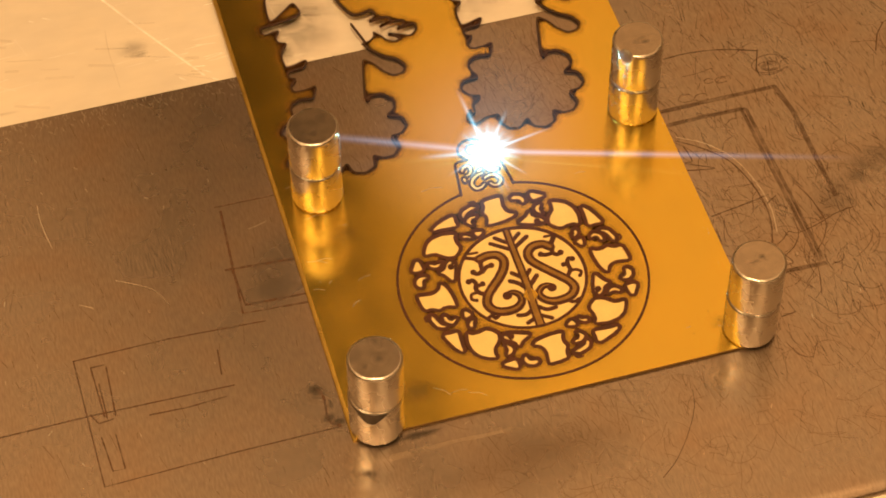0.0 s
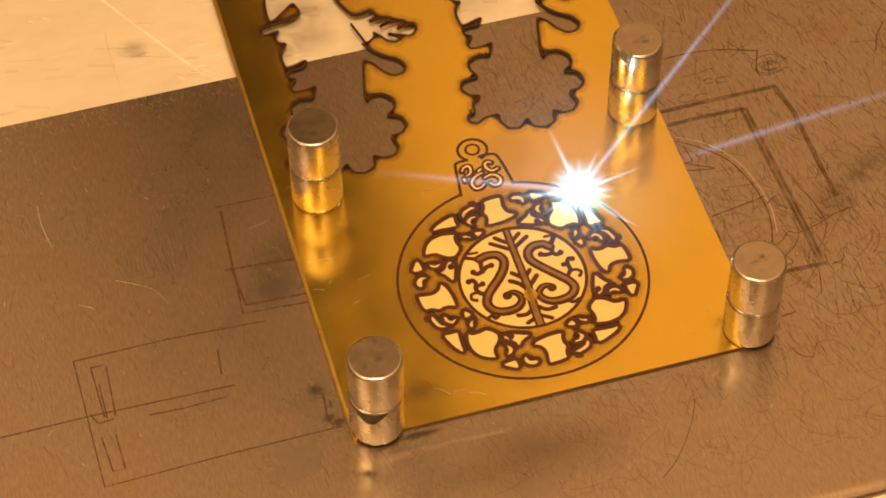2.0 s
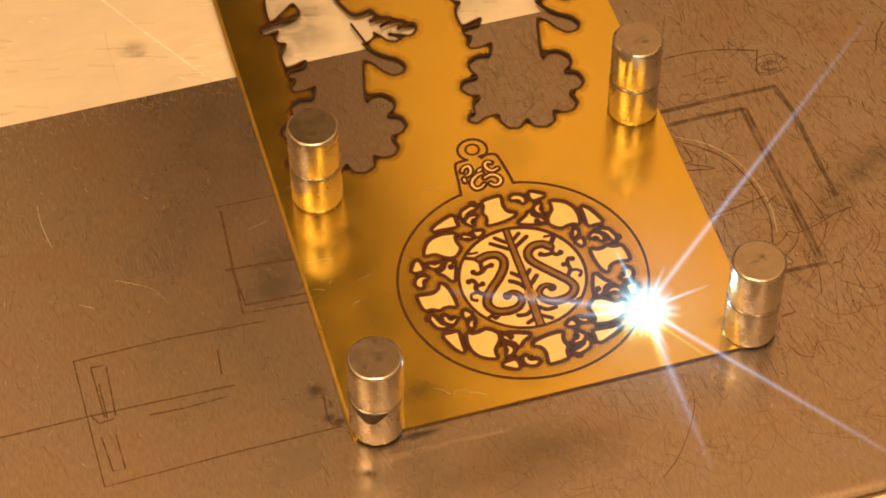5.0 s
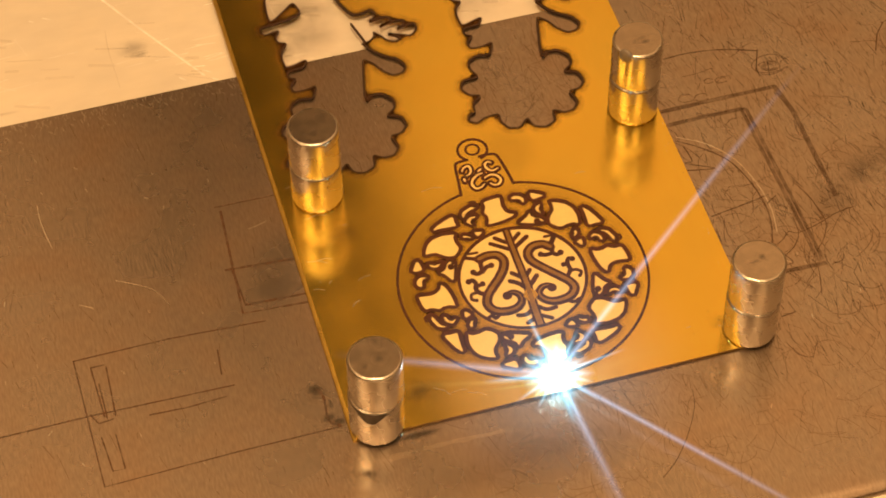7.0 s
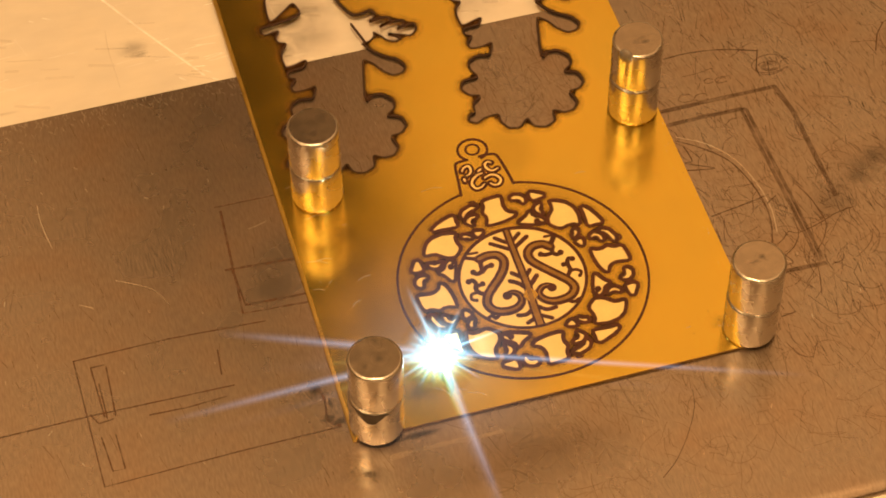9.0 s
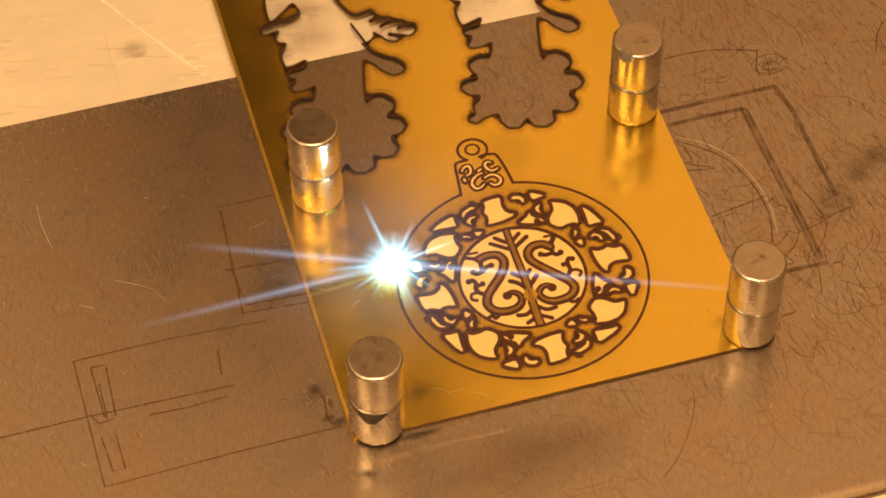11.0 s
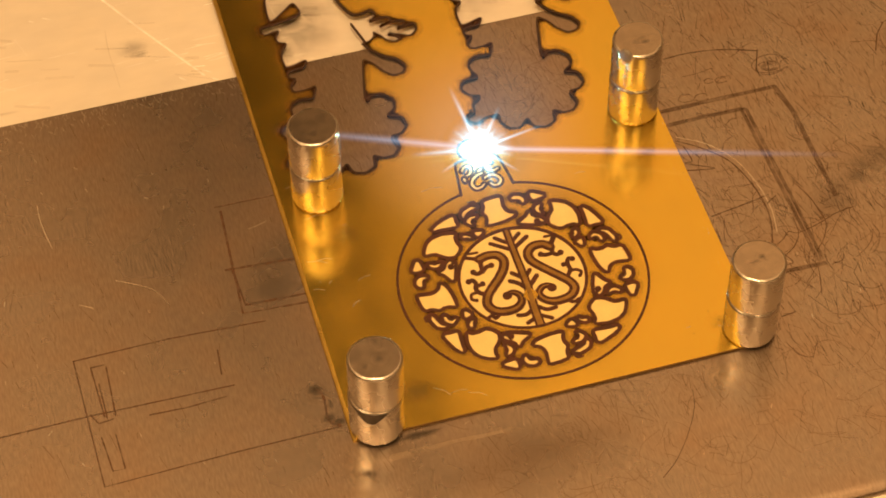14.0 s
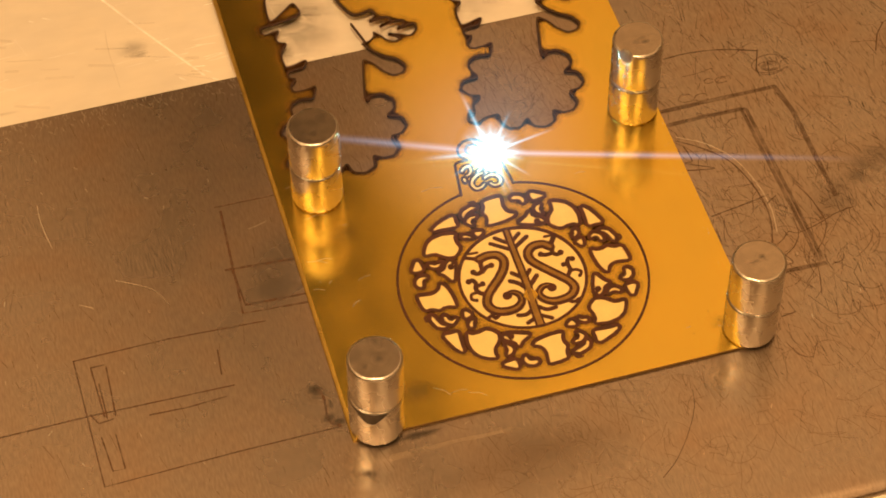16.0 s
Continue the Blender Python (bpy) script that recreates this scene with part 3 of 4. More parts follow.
def brass_sheet():
    sheet = thing("brass_sheet", "golden brass sheet with two burnt-edged cut-outs and an openwork pendant", "metal sheet", m=pose(0.096 * MM, 0.349 * MM, 0))
    holes = []
    cut = cutout_outline()
    for x, y in ((12.96, 47.78), (-24.85, 46.29)):
        loop = [(px + x, py + y) for px, py in cut]
        holes.append(loop)
        b = bmesh.new()
        ribbon(b, widened(loop, 0.08), 0.34, SHEET_TOP + 0.015, SHEET_LOW + 0.02, True)
        part("burnt_edge", b, CHARRED, sheet, "dark burnt edge of a cut-out")
        b = bmesh.new()
        ribbon(b, [(px + x, py + y) for px, py in ((10.4, 27.6), (11.2, 24.6), (11.9, 21.6))], 0.4, SHEET_TOP + 0.004, SHEET_LOW + 0.02)
        part("burnt_sliver", b, CHARRED, sheet, "thin burnt sliver left in the cut-out")
        for k, w in enumerate((0.45, 0.7, 1.0, 1.3, 1.7)):
            b = bmesh.new()
            ribbon(b, widened(loop, w / 2), w, SHEET_TOP + 0.011 - 0.002 * k, SHEET_TOP - 0.1, True)
            part("heat_stain", b, HEAT, sheet, "brown heat staining along the cut")

    turn = math.radians(-3.345)
    ca, sa = math.cos(turn), math.sin(turn)
    mx, my = -0.21, -0.20

    def placed(pts):
        return [(ca * x - sa * y + mx, sa * x + ca * y + my) for x, y in pts]

    pendant_parts = []
    level = [0]

    def layer(low=0.012):
        """A height of its own for every burnt line, a thousandth of a millimetre or two apart."""
        level[0] += 1
        return SHEET_TOP + low + 0.0015 * (level[0] % 40)

    def line(pts, w, closed=False, name="burnt_line"):
        b = bmesh.new()
        ribbon(b, placed(pts), w, layer(), SHEET_TOP - 0.3, closed)
        pendant_parts.append(link(name, b, BURNT))

    def opening(pts, grow):
        loop = widened(placed(soften(pts, True, 2, 0.14)), grow)
        holes.append(loop)
        b = bmesh.new()
        ribbon(b, widened(loop, 0.14), 0.76, layer(), SHEET_TOP - 0.3, True)
        pendant_parts.append(link("burnt_outline", b, BURNT))
        b = bmesh.new()
        for k, w in enumerate((0.35, 0.6, 0.9)):
            ribbon(b, widened(loop, 0.3 + w / 2), w, SHEET_TOP + 0.0095 - 0.0025 * k + 0.00006 * (level[0] % 30), SHEET_TOP - 0.1, True)
        pendant_parts.append(link("heat_stain", b, HEAT))
        pendant_parts.append(slab("engraved_field", [loop], SHEET_TOP - 0.25, SHEET_LOW + 0.1, PALE, None))

    def scroll(pts, w, core=None, bulb=0.0):
        path = placed(glide(pts))
        b = bmesh.new()
        ribbon(b, path, w, layer(-0.10), SHEET_TOP - 0.3)
        pendant_parts.append(link("burnt_outline" if core else "burnt_barb", b, BURNT))
        if bulb:
            b = bmesh.new()
            disc(b, *path[-1], bulb, layer(-0.02), SHEET_TOP - 0.3)
            pendant_parts.append(link("burnt_bulb", b, BURNT))
        if core:
            b = bmesh.new()
            ribbon(b, path, core, layer(-0.03), SHEET_TOP - 0.3)
            pendant_parts.append(link("scroll", b, STAINED_BRASS))

    def curl(pts):
        path = placed(glide(pts, 4))
        b = bmesh.new()
        ribbon(b, path, 1.45, layer(), SHEET_TOP - 0.3)
        pendant_parts.append(link("burnt_outline", b, BURNT))
        b = bmesh.new()
        ribbon(b, path, lambda u: 0.12 + 0.34 * math.sin(math.pi * min(1, 0.12 + u * 0.8)), layer(0.075), SHEET_TOP - 0.3)
        pendant_parts.append(link("engraved_curl", b, PALE))

    # the ring of openings: one quarter, turned four times
    quarter = [
        [(-17.8, -10.0), (-16.3, -10.0), (-15.4, -9.8), (-15.4, -11.3), (-15.4, -12.9), (-15.2, -14.4), (-16.2, -13.3), (-17.1, -11.6)],
        [(-13.4, -10.5), (-12.6, -11.0), (-11.3, -10.9), (-9.9, -10.4), (-9.0, -10.9), (-8.1, -11.8), (-8.2, -13.0), (-8.8, -14.0), (-9.6, -15.0), (-9.7, -16.2), (-9.5, -17.1), (-10.8, -16.8), (-12.2, -16.1), (-13.2, -14.8), (-13.7, -12.8)],
        [(-12.5, -8.2), (-12.1, -7.7), (-11.5, -7.7), (-12.0, -8.2), (-12.0, -9.0), (-12.5, -9.3), (-12.7, -8.8)],
        [(-12.8, -5.2), (-13.0, -6.8), (-11.9, -6.3)],
        [(-19.3, -4.8), (-18.8, -5.3), (-18.5, -6.2), (-17.9, -7.3), (-16.7, -8.0), (-17.6, -8.2), (-18.6, -7.7), (-19.2, -6.5), (-19.5, -5.7)],
        [(-17.0, -5.5), (-17.0, -6.7), (-16.4, -7.4), (-15.6, -7.7), (-14.9, -6.9), (-14.9, -6.5), (-15.6, -6.9), (-16.3, -6.5), (-16.5, -5.7)],
        [(-15.8, 2.1), (-15.1, 1.2), (-14.6, -0.4), (-14.3, -2.1), (-14.2, -3.7), (-15.2, -3.3), (-16.4, -3.3), (-17.3, -3.8), (-18.7, -3.2), (-20.0, -3.3), (-20.4, -1.8), (-20.6, 0.1), (-19.5, 0.0), (-18.2, -0.1), (-17.1, 0.2), (-16.2, 0.9)],
        [(-20.3, 2.9), (-20.1, 3.9), (-19.3, 4.6), (-18.3, 4.5), (-18.0, 4.1), (-18.8, 3.9), (-19.2, 3.3), (-19.3, 2.2), (-19.9, 2.2)],
        [(-19.0, 8.7), (-20.3, 6.2), (-19.4, 6.1), (-18.5, 6.3)],
        [(-17.1, 7.3), (-16.8, 6.5), (-16.1, 6.1), (-15.3, 6.2), (-14.5, 7.2), (-15.1, 7.0), (-15.9, 6.8), (-16.6, 7.2)],
        [(-15.5, 4.8), (-14.7, 5.0), (-14.0, 5.6), (-13.6, 6.6), (-12.9, 7.2), (-12.2, 6.6), (-12.6, 4.6), (-13.3, 2.2), (-13.9, 3.2), (-14.6, 4.2)],
    ]

    def turned(pts, k):
        """The drawing turned by k quarters about the pendant's middle."""
        for _ in range(k):
            pts = [(-y, x) for x, y in pts]
        return [(x + 0.44, y - 0.05) for x, y in pts]

    for k in range(4):
        for pts in quarter:
            opening(turned(pts, k), 0.36 if len(pts) < 9 and pts is not quarter[2] and pts is not quarter[9] else 0.22)
        line(glide(turned([(-20.4, -6.2), (-20.5, -5.2), (-19.8, -4.8), (-19.4, -5.2), (-19.7, -5.8)], k), 5), 0.42)
        eye = placed(turned([(-13.0, 5.75), (-12.4, 6.6)], k))
        b = bmesh.new()
        disc(b, *eye[0], 0.62, layer(), SHEET_TOP - 0.3)
        ribbon(b, eye, 0.5, layer(), SHEET_TOP - 0.3)
        pendant_parts.append(link("burnt_bulb", b, BURNT))
    # the inner disc with its stem, barbs and two facing scrolls
    loop = placed(circle(0.2, 0.2, 12.1))
    holes.append(loop)
    pendant_parts.append(slab("engraved_field", [loop], SHEET_TOP - 0.25, SHEET_LOW + 0.1, PALE, None))
    line(circle(0.2, 0.2, 12.15), 0.62, True)
    for pts, bulb in (([(-6.9, 6.3), (-5.1, 6.8), (-3.3, 6.5), (-2.4, 5.0), (-2.9, 3.0), (-4.3, 0.9), (-5.8, -0.8), (-7.2, -2.6), (-7.8, -4.5), (-7.2, -6.0), (-5.7, -6.9), (-3.6, -7.0), (-2.0, -6.3), (-1.2, -4.9), (-1.6, -3.5), (-2.8, -2.9), (-3.7, -3.5)], 0.9),
                      ([(7.1, 6.2), (5.8, 7.2), (3.9, 7.1), (2.6, 5.8), (2.6, 4.1), (3.6, 2.6), (5.3, 0.8), (7.1, -1.0), (8.7, -2.8), (9.2, -4.4), (8.3, -5.9), (6.7, -6.6), (4.5, -6.7), (2.8, -5.7), (2.3, -4.2), (3.3, -2.9), (4.6, -2.8), (5.0, -3.5)], 0.9)):
        scroll(pts, lambda u: 1.95 if u < 0.68 else 1.95 - 0.95 * (u - 0.68) / 0.32, lambda u: 0.74 if u < 0.6 else max(0.05, 0.74 - 1.8 * (u - 0.6)), bulb)
    scroll([(-0.2, 12.0), (0.0, 7.7), (0.3, 3.0), (0.6, -1.7), (0.6, -4.2), (0.6, -7.8), (0.8, -11.8)], lambda u: 1.5 + 0.4 * u, lambda u: 0.62 + 0.5 * u)
    # the solid knot where stem and scrolls meet
    for pts, lift, mat in (([(-0.9, -4.4), (0.0, -3.0), (0.6, -2.3), (1.3, -3.0), (2.2, -4.6), (1.3, -5.4), (0.6, -6.6), (-0.1, -5.6)], -0.015, BRASS),):
        b = bmesh.new()
        b.faces.new([b.verts.new((x * MM, y * MM, (SHEET_TOP + lift) * MM)) for x, y in placed(soften(pts))])
        bmesh.ops.recalc_face_normals(b, faces=b.faces[:])
        pendant_parts.append(link("knot", b, mat))
    for pts, w, bulb in (([(-0.8, 7.5), (-3.9, 9.5)], 0.8, 0), ([(-1.0, 9.2), (-2.8, 10.7)], 0.8, 0), ([(0.5, 7.6), (3.3, 9.7)], 0.85, 0), ([(0.3, 9.2), (2.0, 10.8)], 0.8, 0),
                         ([(0.0, 0.2), (-1.6, 1.6)], 0.85, 0), ([(0.3, -2.6), (-0.9, -1.1), (-2.4, -0.2)], 0.85, 0), ([(0.6, 0.0), (1.9, 1.6)], 0.85, 0), ([(0.9, -2.3), (2.9, 0.0)], 0.9, 0),
                         ([(0.4, -6.5), (-0.1, -7.8), (-1.2, -8.6), (-2.8, -8.5)], 0.8, 0), ([(0.5, -9.7), (-1.4, -10.6)], 0.8, 0), ([(1.4, -7.3), (2.8, -8.3), (4.6, -8.2)], 0.8, 0), ([(1.4, -9.4), (3.3, -10.5)], 0.75, 0),
                         ([(-6.7, 6.3), (-6.9, 4.7), (-7.0, 3.4), (-8.0, 2.9), (-8.7, 3.4)], 0.9, 0.58), ([(-6.9, 3.2), (-6.0, 4.1), (-5.0, 4.3)], 0.85, 0.6),
                         ([(-7.4, -2.2), (-8.7, -1.6), (-9.1, -0.4), (-8.8, 0.6), (-9.3, 1.6), (-10.1, 1.4)], 0.9, 0.58), ([(-8.8, 0.0), (-7.6, 0.3)], 0.8, 0.55), ([(-9.3, -1.5), (-10.2, -1.7), (-10.4, -2.8), (-9.6, -3.3)], 0.62, 0.36),
                         ([(-9.5, 7.2), (-8.3, 6.8), (-6.7, 6.3)], 0.8, 0), ([(-8.6, 8.0), (-6.9, 8.0)], 0.5, 0), ([(7.4, 5.9), (7.0, 4.7), (5.8, 4.5), (4.9, 4.8)], 0.85, 0.58), ([(7.1, 4.8), (7.8, 4.1), (8.7, 4.4)], 0.85, 0.6),
                         ([(7.3, 6.8), (8.4, 8.5)], 1.0, 0), ([(8.0, 8.9), (6.6, 8.9)], 0.5, 0), ([(8.9, -1.0), (9.5, 0.0), (9.3, 1.5), (9.8, 2.6), (10.5, 2.4)], 0.85, 0.55), ([(9.4, 1.4), (8.5, 1.4)], 0.8, 0.5),
                         ([(9.5, -0.3), (10.6, -0.3), (11.4, -1.0), (10.9, -1.9)], 0.6, 0.34), ([(-8.6, -8.0), (-7.5, -7.4), (-7.1, -8.2), (-6.2, -7.6)], 0.7, 0), ([(7.1, -7.0), (8.2, -7.7), (9.4, -7.2)], 0.7, 0)):
        scroll(pts, w, bulb=bulb)
    tab_left = [(-6.7, 22.5), (-6.4, 26.3), (-6.2, 29.7), (-5.7, 30.8), (-3.6, 31.2)]
    tab_right = [(-1.0, 31.5), (0.7, 31.7), (2.2, 31.4), (2.8, 30.0), (3.5, 26.6), (4.0, 23.3)]
    curl([(-5.2, 28.4), (-4.7, 29.2), (-3.7, 29.5), (-3.4, 28.6), (-3.7, 27.6), (-4.5, 27.1)])
    curl([(0.9, 29.4), (0.2, 29.7), (-0.4, 29.0), (-0.1, 27.9), (0.8, 27.3), (1.9, 27.7)])
    curl([(-1.4, 27.1), (-2.5, 26.8), (-3.6, 25.8), (-4.0, 24.6), (-3.4, 23.5), (-2.4, 23.6), (-1.6, 24.3)])
    curl([(-1.2, 25.8), (-0.0, 26.3), (1.2, 25.9), (1.8, 24.7), (1.2, 23.7), (0.2, 23.6), (-0.4, 24.3)])
    curl([(-5.2, 26.5), (-5.1, 25.7)])
    curl([(-2.1, 27.7), (-1.4, 28.2)])
    # the cut line round the pendant
    a0, a1 = math.radians(80.5), math.radians(-253.0)
    line([(23.9 * math.cos(a0 + (a1 - a0) * i / 150) + 0.25, 23.68 * math.sin(a0 + (a1 - a0) * i / 150) + 0.05) for i in range(151)], 0.50)
    line(glide(tab_left, 4), 0.58)
    line(glide(tab_right, 4), 0.58)
    a0, a1 = math.radians(-123.0), math.radians(-424.0)
    line([(-1.9 + 2.95 * math.cos(a0 + (a1 - a0) * i / 40), 33.5 + 2.8 * math.sin(a0 + (a1 - a0) * i / 40)) for i in range(41)], 0.54)
    line(circle(-1.9, 33.6, 1.35, 32), 0.50, True)

    body = slab("sheet", [[(-39.85, -27.47), (38.9, -27.47), (38.9, 120.0), (-39.85, 120.0)]] + holes, SHEET_TOP, SHEET_LOW, BRASS, sheet, round_edge=0.06)
    for ob in pendant_parts:
        ob.parent = body
    b = bmesh.new()
    prof = ((-39.84, 0.55), (-40.25, 0.52), (-40.48, 0.42), (-40.56, 0.25), (-40.56, 0.04), (-39.84, 0.04))
    rows = [[b.verts.new((x * MM, y * MM, z * MM)) for x, z in prof] for y in (-27.4, 119.9)]
    for k in range(len(prof) - 1):
        b.faces.new((rows[0][k], rows[0][k + 1], rows[1][k + 1], rows[1][k]))
    b.faces.new(rows[0])
    b.faces.new(list(reversed(rows[1])))
    part("sheared_edge", b, BRASS_EDGE, sheet, "rounded sheared edge", smooth=False)
    # a dull brown strip that covers the front bevel
    b = bmesh.new()
    box(b, -39.8 * MM, 38.85 * MM, -27.56 * MM, -27.38 * MM, 0.05 * MM, (SHEET_TOP + 0.006) * MM)
    part("sheared_edge", b, DULL_BRASS, sheet, "dull brown strip along the sheared front edge")
    rnd = random.Random(21)
    b = bmesh.new()
    for i in range(34):
        x, y = (rnd.uniform(24, 38), rnd.uniform(-24, 30)) if i < 14 else (rnd.uniform(-38, 30), rnd.uniform(-26, 32))
        if math.hypot(x, y) > 25:
            disc(b, x, y, rnd.uniform(0.04, 0.12), SHEET_TOP + 0.012, SHEET_TOP - 0.02, 8)
    # small glints put on the brass as pale discs
    g = bmesh.new()
    for i in range(26):
        x, y = (rnd.uniform(36.5, 38.6), rnd.uniform(-10, 30)) if i < 14 else (rnd.uniform(-39, 36), rnd.uniform(-26, 34))
        if math.hypot(x, y) > 25:
            disc(g, x, y, rnd.uniform(0.04, 0.11), SHEET_TOP + 0.013, SHEET_TOP - 0.02, 6)
    tagged(part("glint", g, BRIGHT, sheet, "tiny painted glints on the brass"), kind="stuff")
    tagged(part("speck", b, BURNT, sheet, "small dark specks on the brass"), kind="stuff")
    b = bmesh.new()
    for i in range(34):
        x, y = (rnd.uniform(-39, -30), rnd.uniform(-20, 70)) if i < 20 else (rnd.uniform(-30, 36), rnd.uniform(-25, -20) + rnd.choice((0, 46)))
        a, n = rnd.uniform(-0.6, 0.9), rnd.uniform(0.4, 2.6)
        if math.hypot(x, y) > 26 and not (-34 < x < 31 and y > 32):
            ribbon(b, [(x, y), (x + n * math.cos(a), y + n * math.sin(a)), (x + 1.7 * n * math.cos(a - 0.2), y + 1.7 * n * math.sin(a - 0.2))], 0.07, SHEET_TOP + 0.010, SHEET_TOP - 0.02, ends=False)
    tagged(part("scratch", b, BRIGHT, sheet, "fine bright scratches on the brass"), kind="stuff")
    # shadows and dark reflections beside the magnets, painted as soft films
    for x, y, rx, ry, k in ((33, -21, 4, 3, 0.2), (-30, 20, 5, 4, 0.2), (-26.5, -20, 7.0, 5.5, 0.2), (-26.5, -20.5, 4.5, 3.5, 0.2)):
        smudge("stain_shade", sheet, x, y, rx, ry, SHEET_TOP + 0.02, k)


# ---- magnets ----


def magnet_mesh(chip):
    """A nickel-plated cylinder 10 mm by 10 mm with rounded rims."""
    bm = bmesh.new()
    n = 64
    prof = [(4.45, 0.0), (4.75, 0.06), (4.93, 0.22), (5.0, 0.5), (5.0, 9.4), (4.96, 9.66), (4.82, 9.86), (4.6, 9.97), (4.45, 10.0)]
    rings = []
    for r, z in prof:
        ring = []
        for i in range(n):
            a = 2 * math.pi * i / n
            dr, dz = 0.0, 0.0
            if chip and z > 6.5:
                d = abs((a - math.radians(221) + math.pi) % (2 * math.pi) - math.pi)
                if d < 0.24:
                    dr = -0.7 * (1 - d / 0.24)
                    dz = -0.9 * (1 - d / 0.24) if z > 9 else 0
            ring.append(bm.verts.new(((r + dr) * math.cos(a) * MM, (r + dr) * math.sin(a) * MM, (z + dz) * MM)))
        rings.append(ring)
    for p, q in zip(rings, rings[1:]):
        for i in range(n):
            bm.faces.new((p[i], p[(i + 1) % n], q[(i + 1) % n], q[i]))
    bm.faces.new(list(reversed(rings[0])))
    return bm


def magnets():
    spots = random.Random(14)

    def one(x, y, z, chip=False, turn=0.0, words="shiny nickel-plated cylinder magnet"):
        mg = thing("cylinder_magnet", words, "magnet", "magnets holding the brass sheet", m=pose(x * MM, y * MM, z * MM, 0, 0, turn))
        part("body", magnet_mesh(chip), NICKEL, mg, smooth=True)
        b = bmesh.new()
        disc(b, 0, 0, 4.5, 10.0, 9.9, 64)
        part("top_face", b, NICKEL_TOP, mg, "dull, darker top face")
        if z > 5:
            for _ in range(3):
                a, r = spots.uniform(0, 6.28), spots.uniform(0.5, 3.6)
                smudge("stain_shade", mg, r * math.cos(a), r * math.sin(a), spots.uniform(0.5, 2.2), spots.uniform(0.5, 1.6), 10.012, spots.choice((0.1, 0.1, 0.3)))
        if chip:
            b = bmesh.new()
            bmesh.ops.create_icosphere(b, subdivisions=2, radius=1.0, matrix=Matrix.LocRotScale((4.45 * math.cos(3.857) * MM, 4.45 * math.sin(3.857) * MM, 9.0 * MM), Euler((0, 0, 3.857)), (0.72 * MM, 1.7 * MM, 1.75 * MM)))
            part("chip", b, CHIP, mg, "dark chipped spot on the rim", smooth=True)

        return mg

    def shade_wedge(mg):
        """The dark wedge of shade and reflection under the upper magnet's rim, painted on."""
        b = bmesh.new()
        cols = []
        for k in range(19):
            a = math.radians(205 + 4.2 * k)
            d = 2.8 * min(1.0, max(0.05, 1.25 * (1 - abs(k - 9.5) / 9.5)))
            cols.append([b.verts.new((5.012 * math.cos(a) * MM, 5.012 * math.sin(a) * MM, z * MM)) for z in (9.65, 9.65 - d)])
        for p, q in zip(cols, cols[1:]):
            b.faces.new((p[0], p[1], q[1], q[0]))
        part("shade_wedge", b, WEDGE_SHADE, mg, "dark wedge of painted shade below the rim")

    top = SHEET_TOP
    low, high = "nickel-plated cylinder magnet standing on the brass sheet", "nickel-plated cylinder magnet stacked on another magnet"
    for x, y, dx, dy, chip in ((-32.40, 30.85, 0.05, 0, False), (34.02, 35.00, 0.1, 0, True), (-35.14, -24.83, 0.25, 0.1, False), (37.11, -23.47, 0.1, 0, False)):
        x, y = x + 0.096, y + 0.349
        mg = one(x - dx, y - dy, top, words=low)
        if dy:
            shade_wedge(mg)
        one(x, y, top + 10.02, chip, words=high + (", its rim chipped" if chip else ""))


# ---- the burning spot ----


streaks = []
# the camera's right, up and backward directions: the burst is shaped to fit its view
VIEW_RIGHT, VIEW_UP, VIEW_BACK = Vector((0.964, -0.265, 0)), Vector((0.206, 0.752, 0.626)), Vector((-0.166, -0.604, 0.779))


def risen(a, r=1.0):
    """The way out from the burn at the angle a in the camera's view, in degrees, lifted clear of the sheet."""
    d = VIEW_RIGHT * math.cos(radians(a)) + VIEW_UP * math.sin(radians(a))
    return (d + VIEW_BACK * max(0.06, (0.05 - d.z) / 0.779)) * r


def headed(d):
    """Turns a blade along d, with its flat side to the camera."""
    x = d.normalized()
    y = VIEW_BACK.cross(x).normalized()
    return Matrix((x, y, x.cross(y))).transposed().to_4x4()


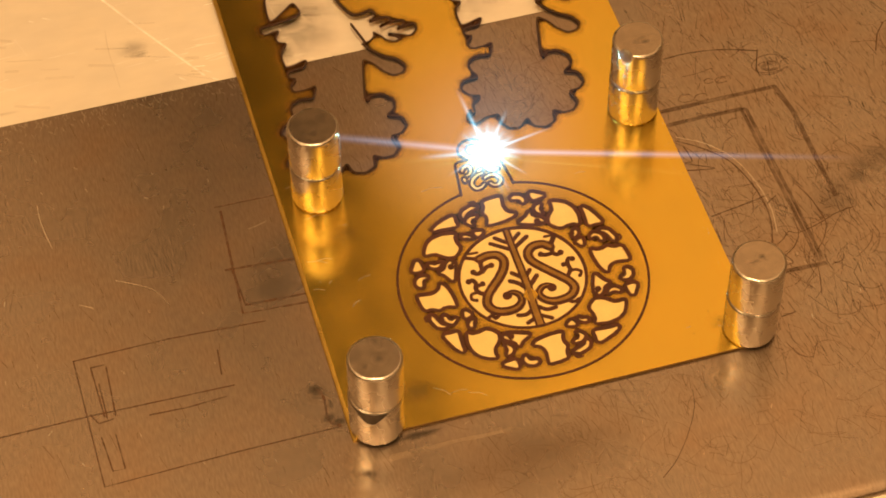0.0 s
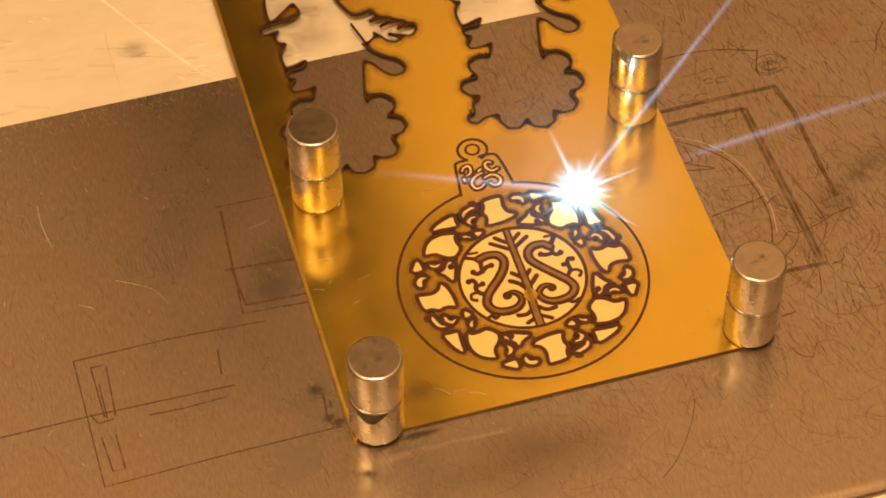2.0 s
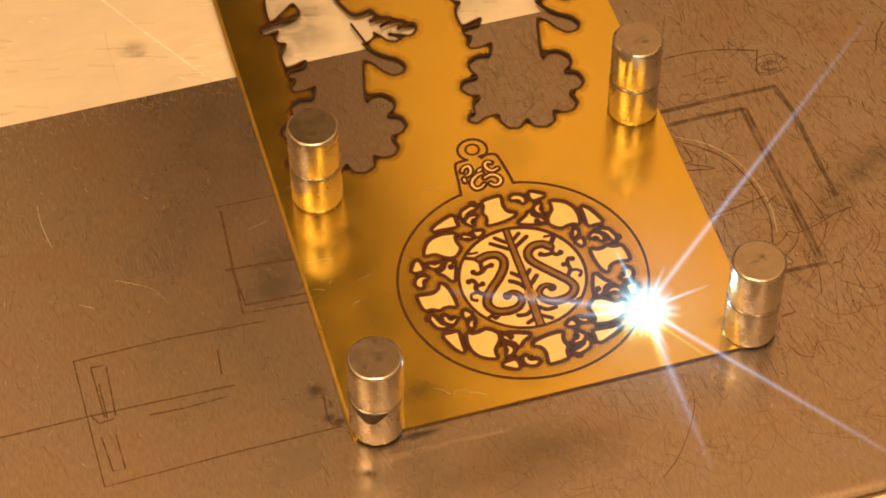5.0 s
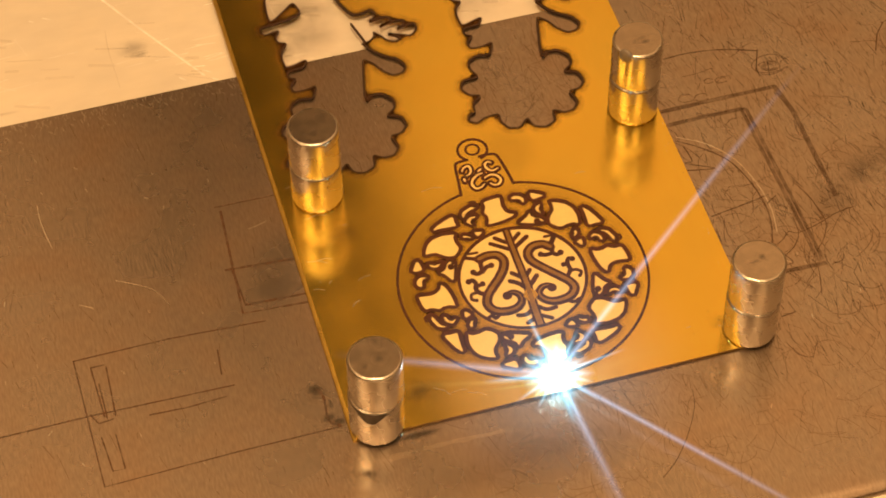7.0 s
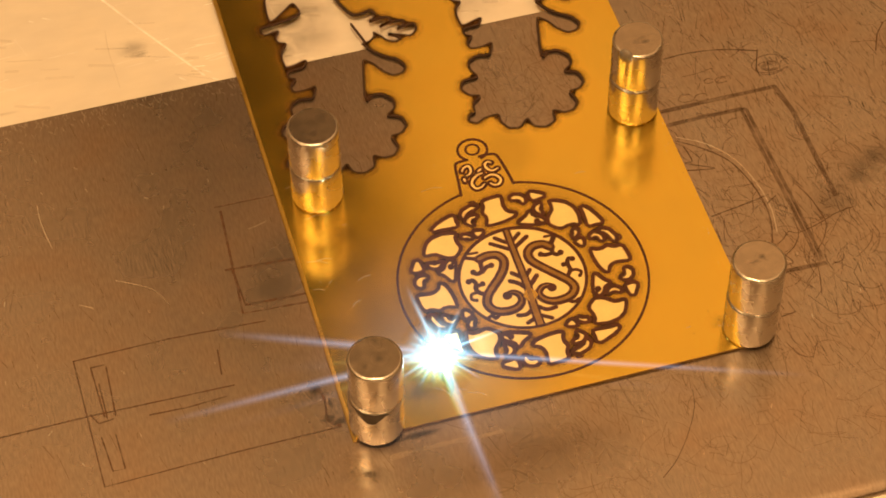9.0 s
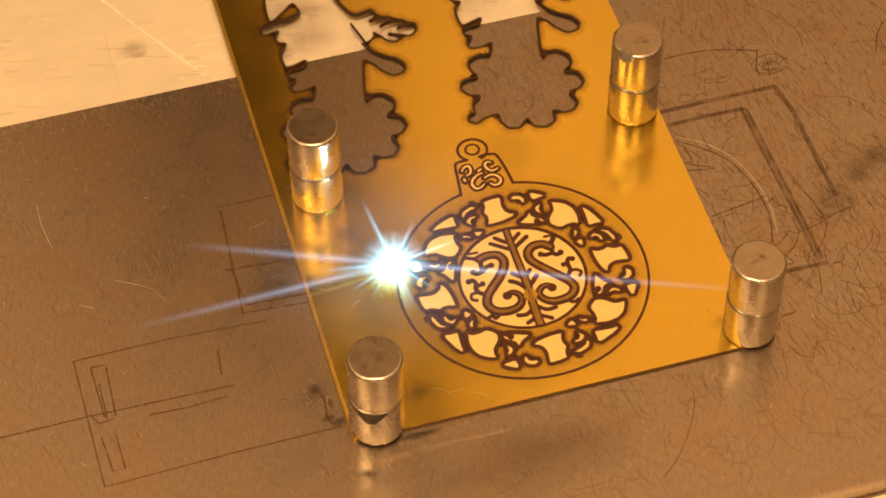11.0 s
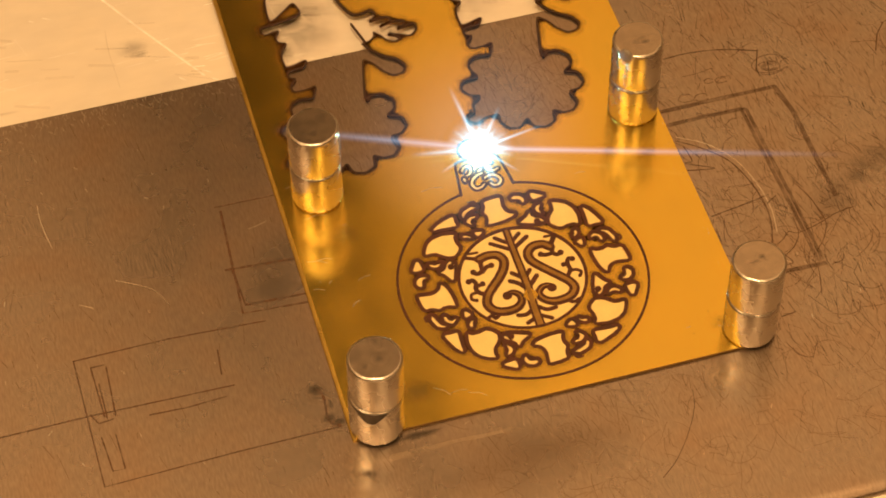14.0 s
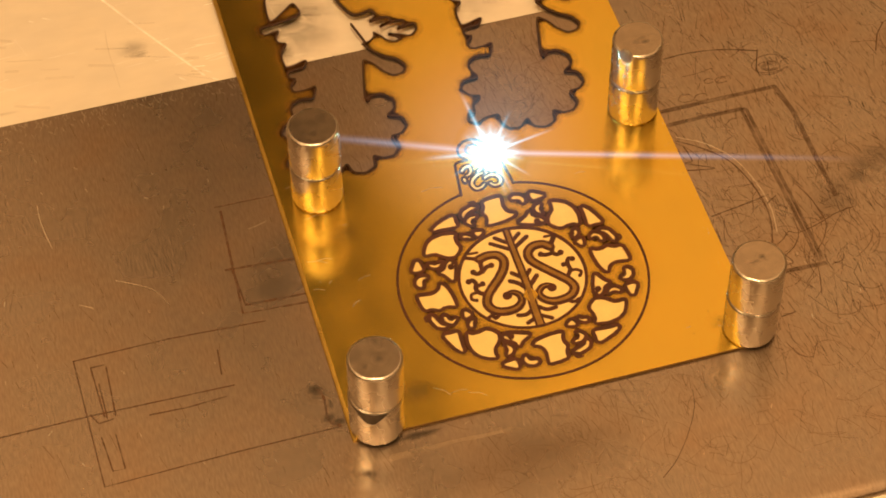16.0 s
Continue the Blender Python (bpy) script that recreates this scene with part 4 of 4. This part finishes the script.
def laser_spark():
    sp = thing("laser_spark", "blue-white spot where the laser burns the brass, with painted lens flare", "spark")
    bm = bmesh.new()
    bmesh.ops.create_icosphere(bm, subdivisions=3, radius=2.2 * MM)
    part("core", bm, CORE, sp, smooth=True)
    # two skins of painted lens glare, turned to the camera, that hug the sheet below and rise off it above
    for name, size, mat in (("flare_glow", 7.5, BLOOM), ("flare_haze", 30.0, HAZE)):
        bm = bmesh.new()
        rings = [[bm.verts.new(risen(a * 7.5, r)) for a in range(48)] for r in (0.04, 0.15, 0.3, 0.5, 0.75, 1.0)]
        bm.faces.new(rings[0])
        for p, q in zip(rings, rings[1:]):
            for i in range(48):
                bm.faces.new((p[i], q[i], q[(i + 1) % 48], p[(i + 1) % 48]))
        skin = part(name, bm, mat, sp, "thin skin of painted lens glare", smooth=True)
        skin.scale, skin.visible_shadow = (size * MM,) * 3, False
    rnd = random.Random(5)

    def blade(name, mat, length, width):
        """A thin tapering blade of painted flare along x, soft to its sides."""
        bm = bmesh.new()
        rows = [[bm.verts.new((x, y * w, 0.0)) for y in (-1, 1)] for x, w in ((0.0, 1.0), (0.5, 1.0), (1.0, 0.6))]
        for p, q in zip(rows, rows[1:]):
            bm.faces.new((p[0], q[0], q[1], p[1]))
        ob = part(name, bm, mat, sp)
        ob.scale, ob.visible_shadow = (length * MM, width / 2 * MM, MM), False
        return ob

    # the flare's starburst, drawn as glowing blades that face the camera
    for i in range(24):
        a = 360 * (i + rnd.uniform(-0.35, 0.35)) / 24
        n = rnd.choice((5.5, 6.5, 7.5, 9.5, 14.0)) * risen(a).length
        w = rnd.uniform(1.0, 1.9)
        blade("flare_ray", RAY, n, w).matrix_basis = headed(risen(a)) @ Matrix.Diagonal((n * MM, w / 2 * MM, MM, 1))
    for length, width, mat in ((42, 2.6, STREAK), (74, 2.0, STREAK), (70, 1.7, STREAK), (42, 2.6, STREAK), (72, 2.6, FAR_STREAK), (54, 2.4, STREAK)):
        streaks.append(blade("flare_streak", mat, length, width))
    return sp


SPARK_PATH = [
    (0, -6.0, 31.4), (0.2, -3.7, 30.5), (0.4, -2.7, 28.7), (0.6, -1.4, 26.9), (0.8, -0.8, 24.5), (1, 0.4, 23.8),
    (1.5, 6.3, 23.2), (2, 11.7, 20.9), (2.5, 16.6, 18.0), (3, 20.5, 13.5), (3.5, 23.4, 8.0), (4, 24.3, 3.2),
    (4.2, 24.3, 0.9), (4.62, 23.9, -4.0), (5.04, 22.5, -8.7), (5.46, 20.2, -13.1), (5.88, 17.0, -16.8), (6.3, 13.2, -19.8),
    (6.7, 8.8, -22.0), (7, 5.5, -23.1), (7.3, 2.1, -23.6), (7.6, -1.6, -23.5), (8, -6.2, -22.8), (8.3, -9.4, -21.6),
    (8.6, -12.5, -20.0), (9, -16.0, -17.8), (9.2, -17.9, -16.1), (9.62, -20.9, -12.3), (10.04, -23.0, -7.9), (10.46, -24.3, -3.1),
    (10.88, -24.6, 1.8), (11.3, -23.9, 6.8), (11.6, -22.8, 10.1), (12, -19.9, 13.7), (12.4, -16.5, 17.3), (12.8, -13.2, 20.0),
    (13, -11.6, 21.2), (13.2, -11.8, 23.4), (13.4, -12.2, 25.8), (13.6, -12.9, 27.4), (13.8, -9.3, 34.0), (14, -7.5, 32.2),
    (14.2, -9.1, 31.0), (14.4, -11.2, 32.8), (14.5, -9.9, 33.6), (14.6, -11.5, 29.6), (14.8, -12.4, 31.5), (15, -12.7, 33.1),
    (15.2, -10.9, 35.7), (15.4, -8.0, 36.2), (15.6, -6.4, 34.7), (15.8, -5.9, 32.4), (16, -5.4, 31.1),
]


def rising(a, sunk=0.0):
    """Turns a flare streak to the view angle a, in degrees; sunk: how far it is turned down into the sheet to hide it.
    """
    return headed(risen(a).normalized() * (1 - sunk) + Vector((0, 0, -sunk)))


def motions():
    walk(spark, [(t, pose((0.9644 * x + 0.2646 * y - 0.10) * MM, (-0.2646 * x + 0.9644 * y - 0.15) * MM, (SHEET_TOP + 0.9) * MM)) for t, x, y in SPARK_PATH])
    # the lens flare streaks swing as the burn runs round the pendant, or hide in the sheet
    swings = ([(0, 174), (16, 174)],
              [(0, -2), (1.1, -2), (1.3, 20), (1.5, 50), (4.2, 52), (7.3, 51), (7.9, 51, 0.5), (8.4, 51, 1), (9.6, -5, 1), (10.3, -5, 0.5), (11.0, -5), (16, -2)],
              [(0, -5, 1), (1.5, -20, 1), (1.8, -31, 0.5), (2.1, -32), (4.2, -32), (7.2, -28), (7.5, -16), (7.8, -4), (9.2, -4), (11.3, -6, 0.5), (12.0, -6, 1), (16, -6, 1)],
              [(0, -80, 1), (3.3, -80, 1), (3.7, -80, 0.5), (4.1, -78), (6.3, -64), (7.5, -65), (9.2, -68), (9.8, -68, 0.5), (10.4, -68, 1), (16, -68, 1)],
              [(0, 21, 1), (1.5, 21, 1), (1.8, 21, 0.5), (2.1, 21), (4.4, 20), (5.2, 20, 0.5), (6.0, 20, 1), (16, 20, 1)],
              [(0, 184, 1), (7.2, 184, 1), (7.6, 186, 0.5), (8.0, 190), (9.2, 193), (12.9, 193), (13.1, 190, 0.5), (13.3, 186, 1), (16, 186, 1)])
    for streak, rows in zip(streaks, swings):
        walk(streak, [(r[0], rising(*r[1:])) for r in rows])


room()
reflection_blocks()
machine_bed()
steel_plate()
brass_sheet()
magnets()
spark = laser_spark()
motions()
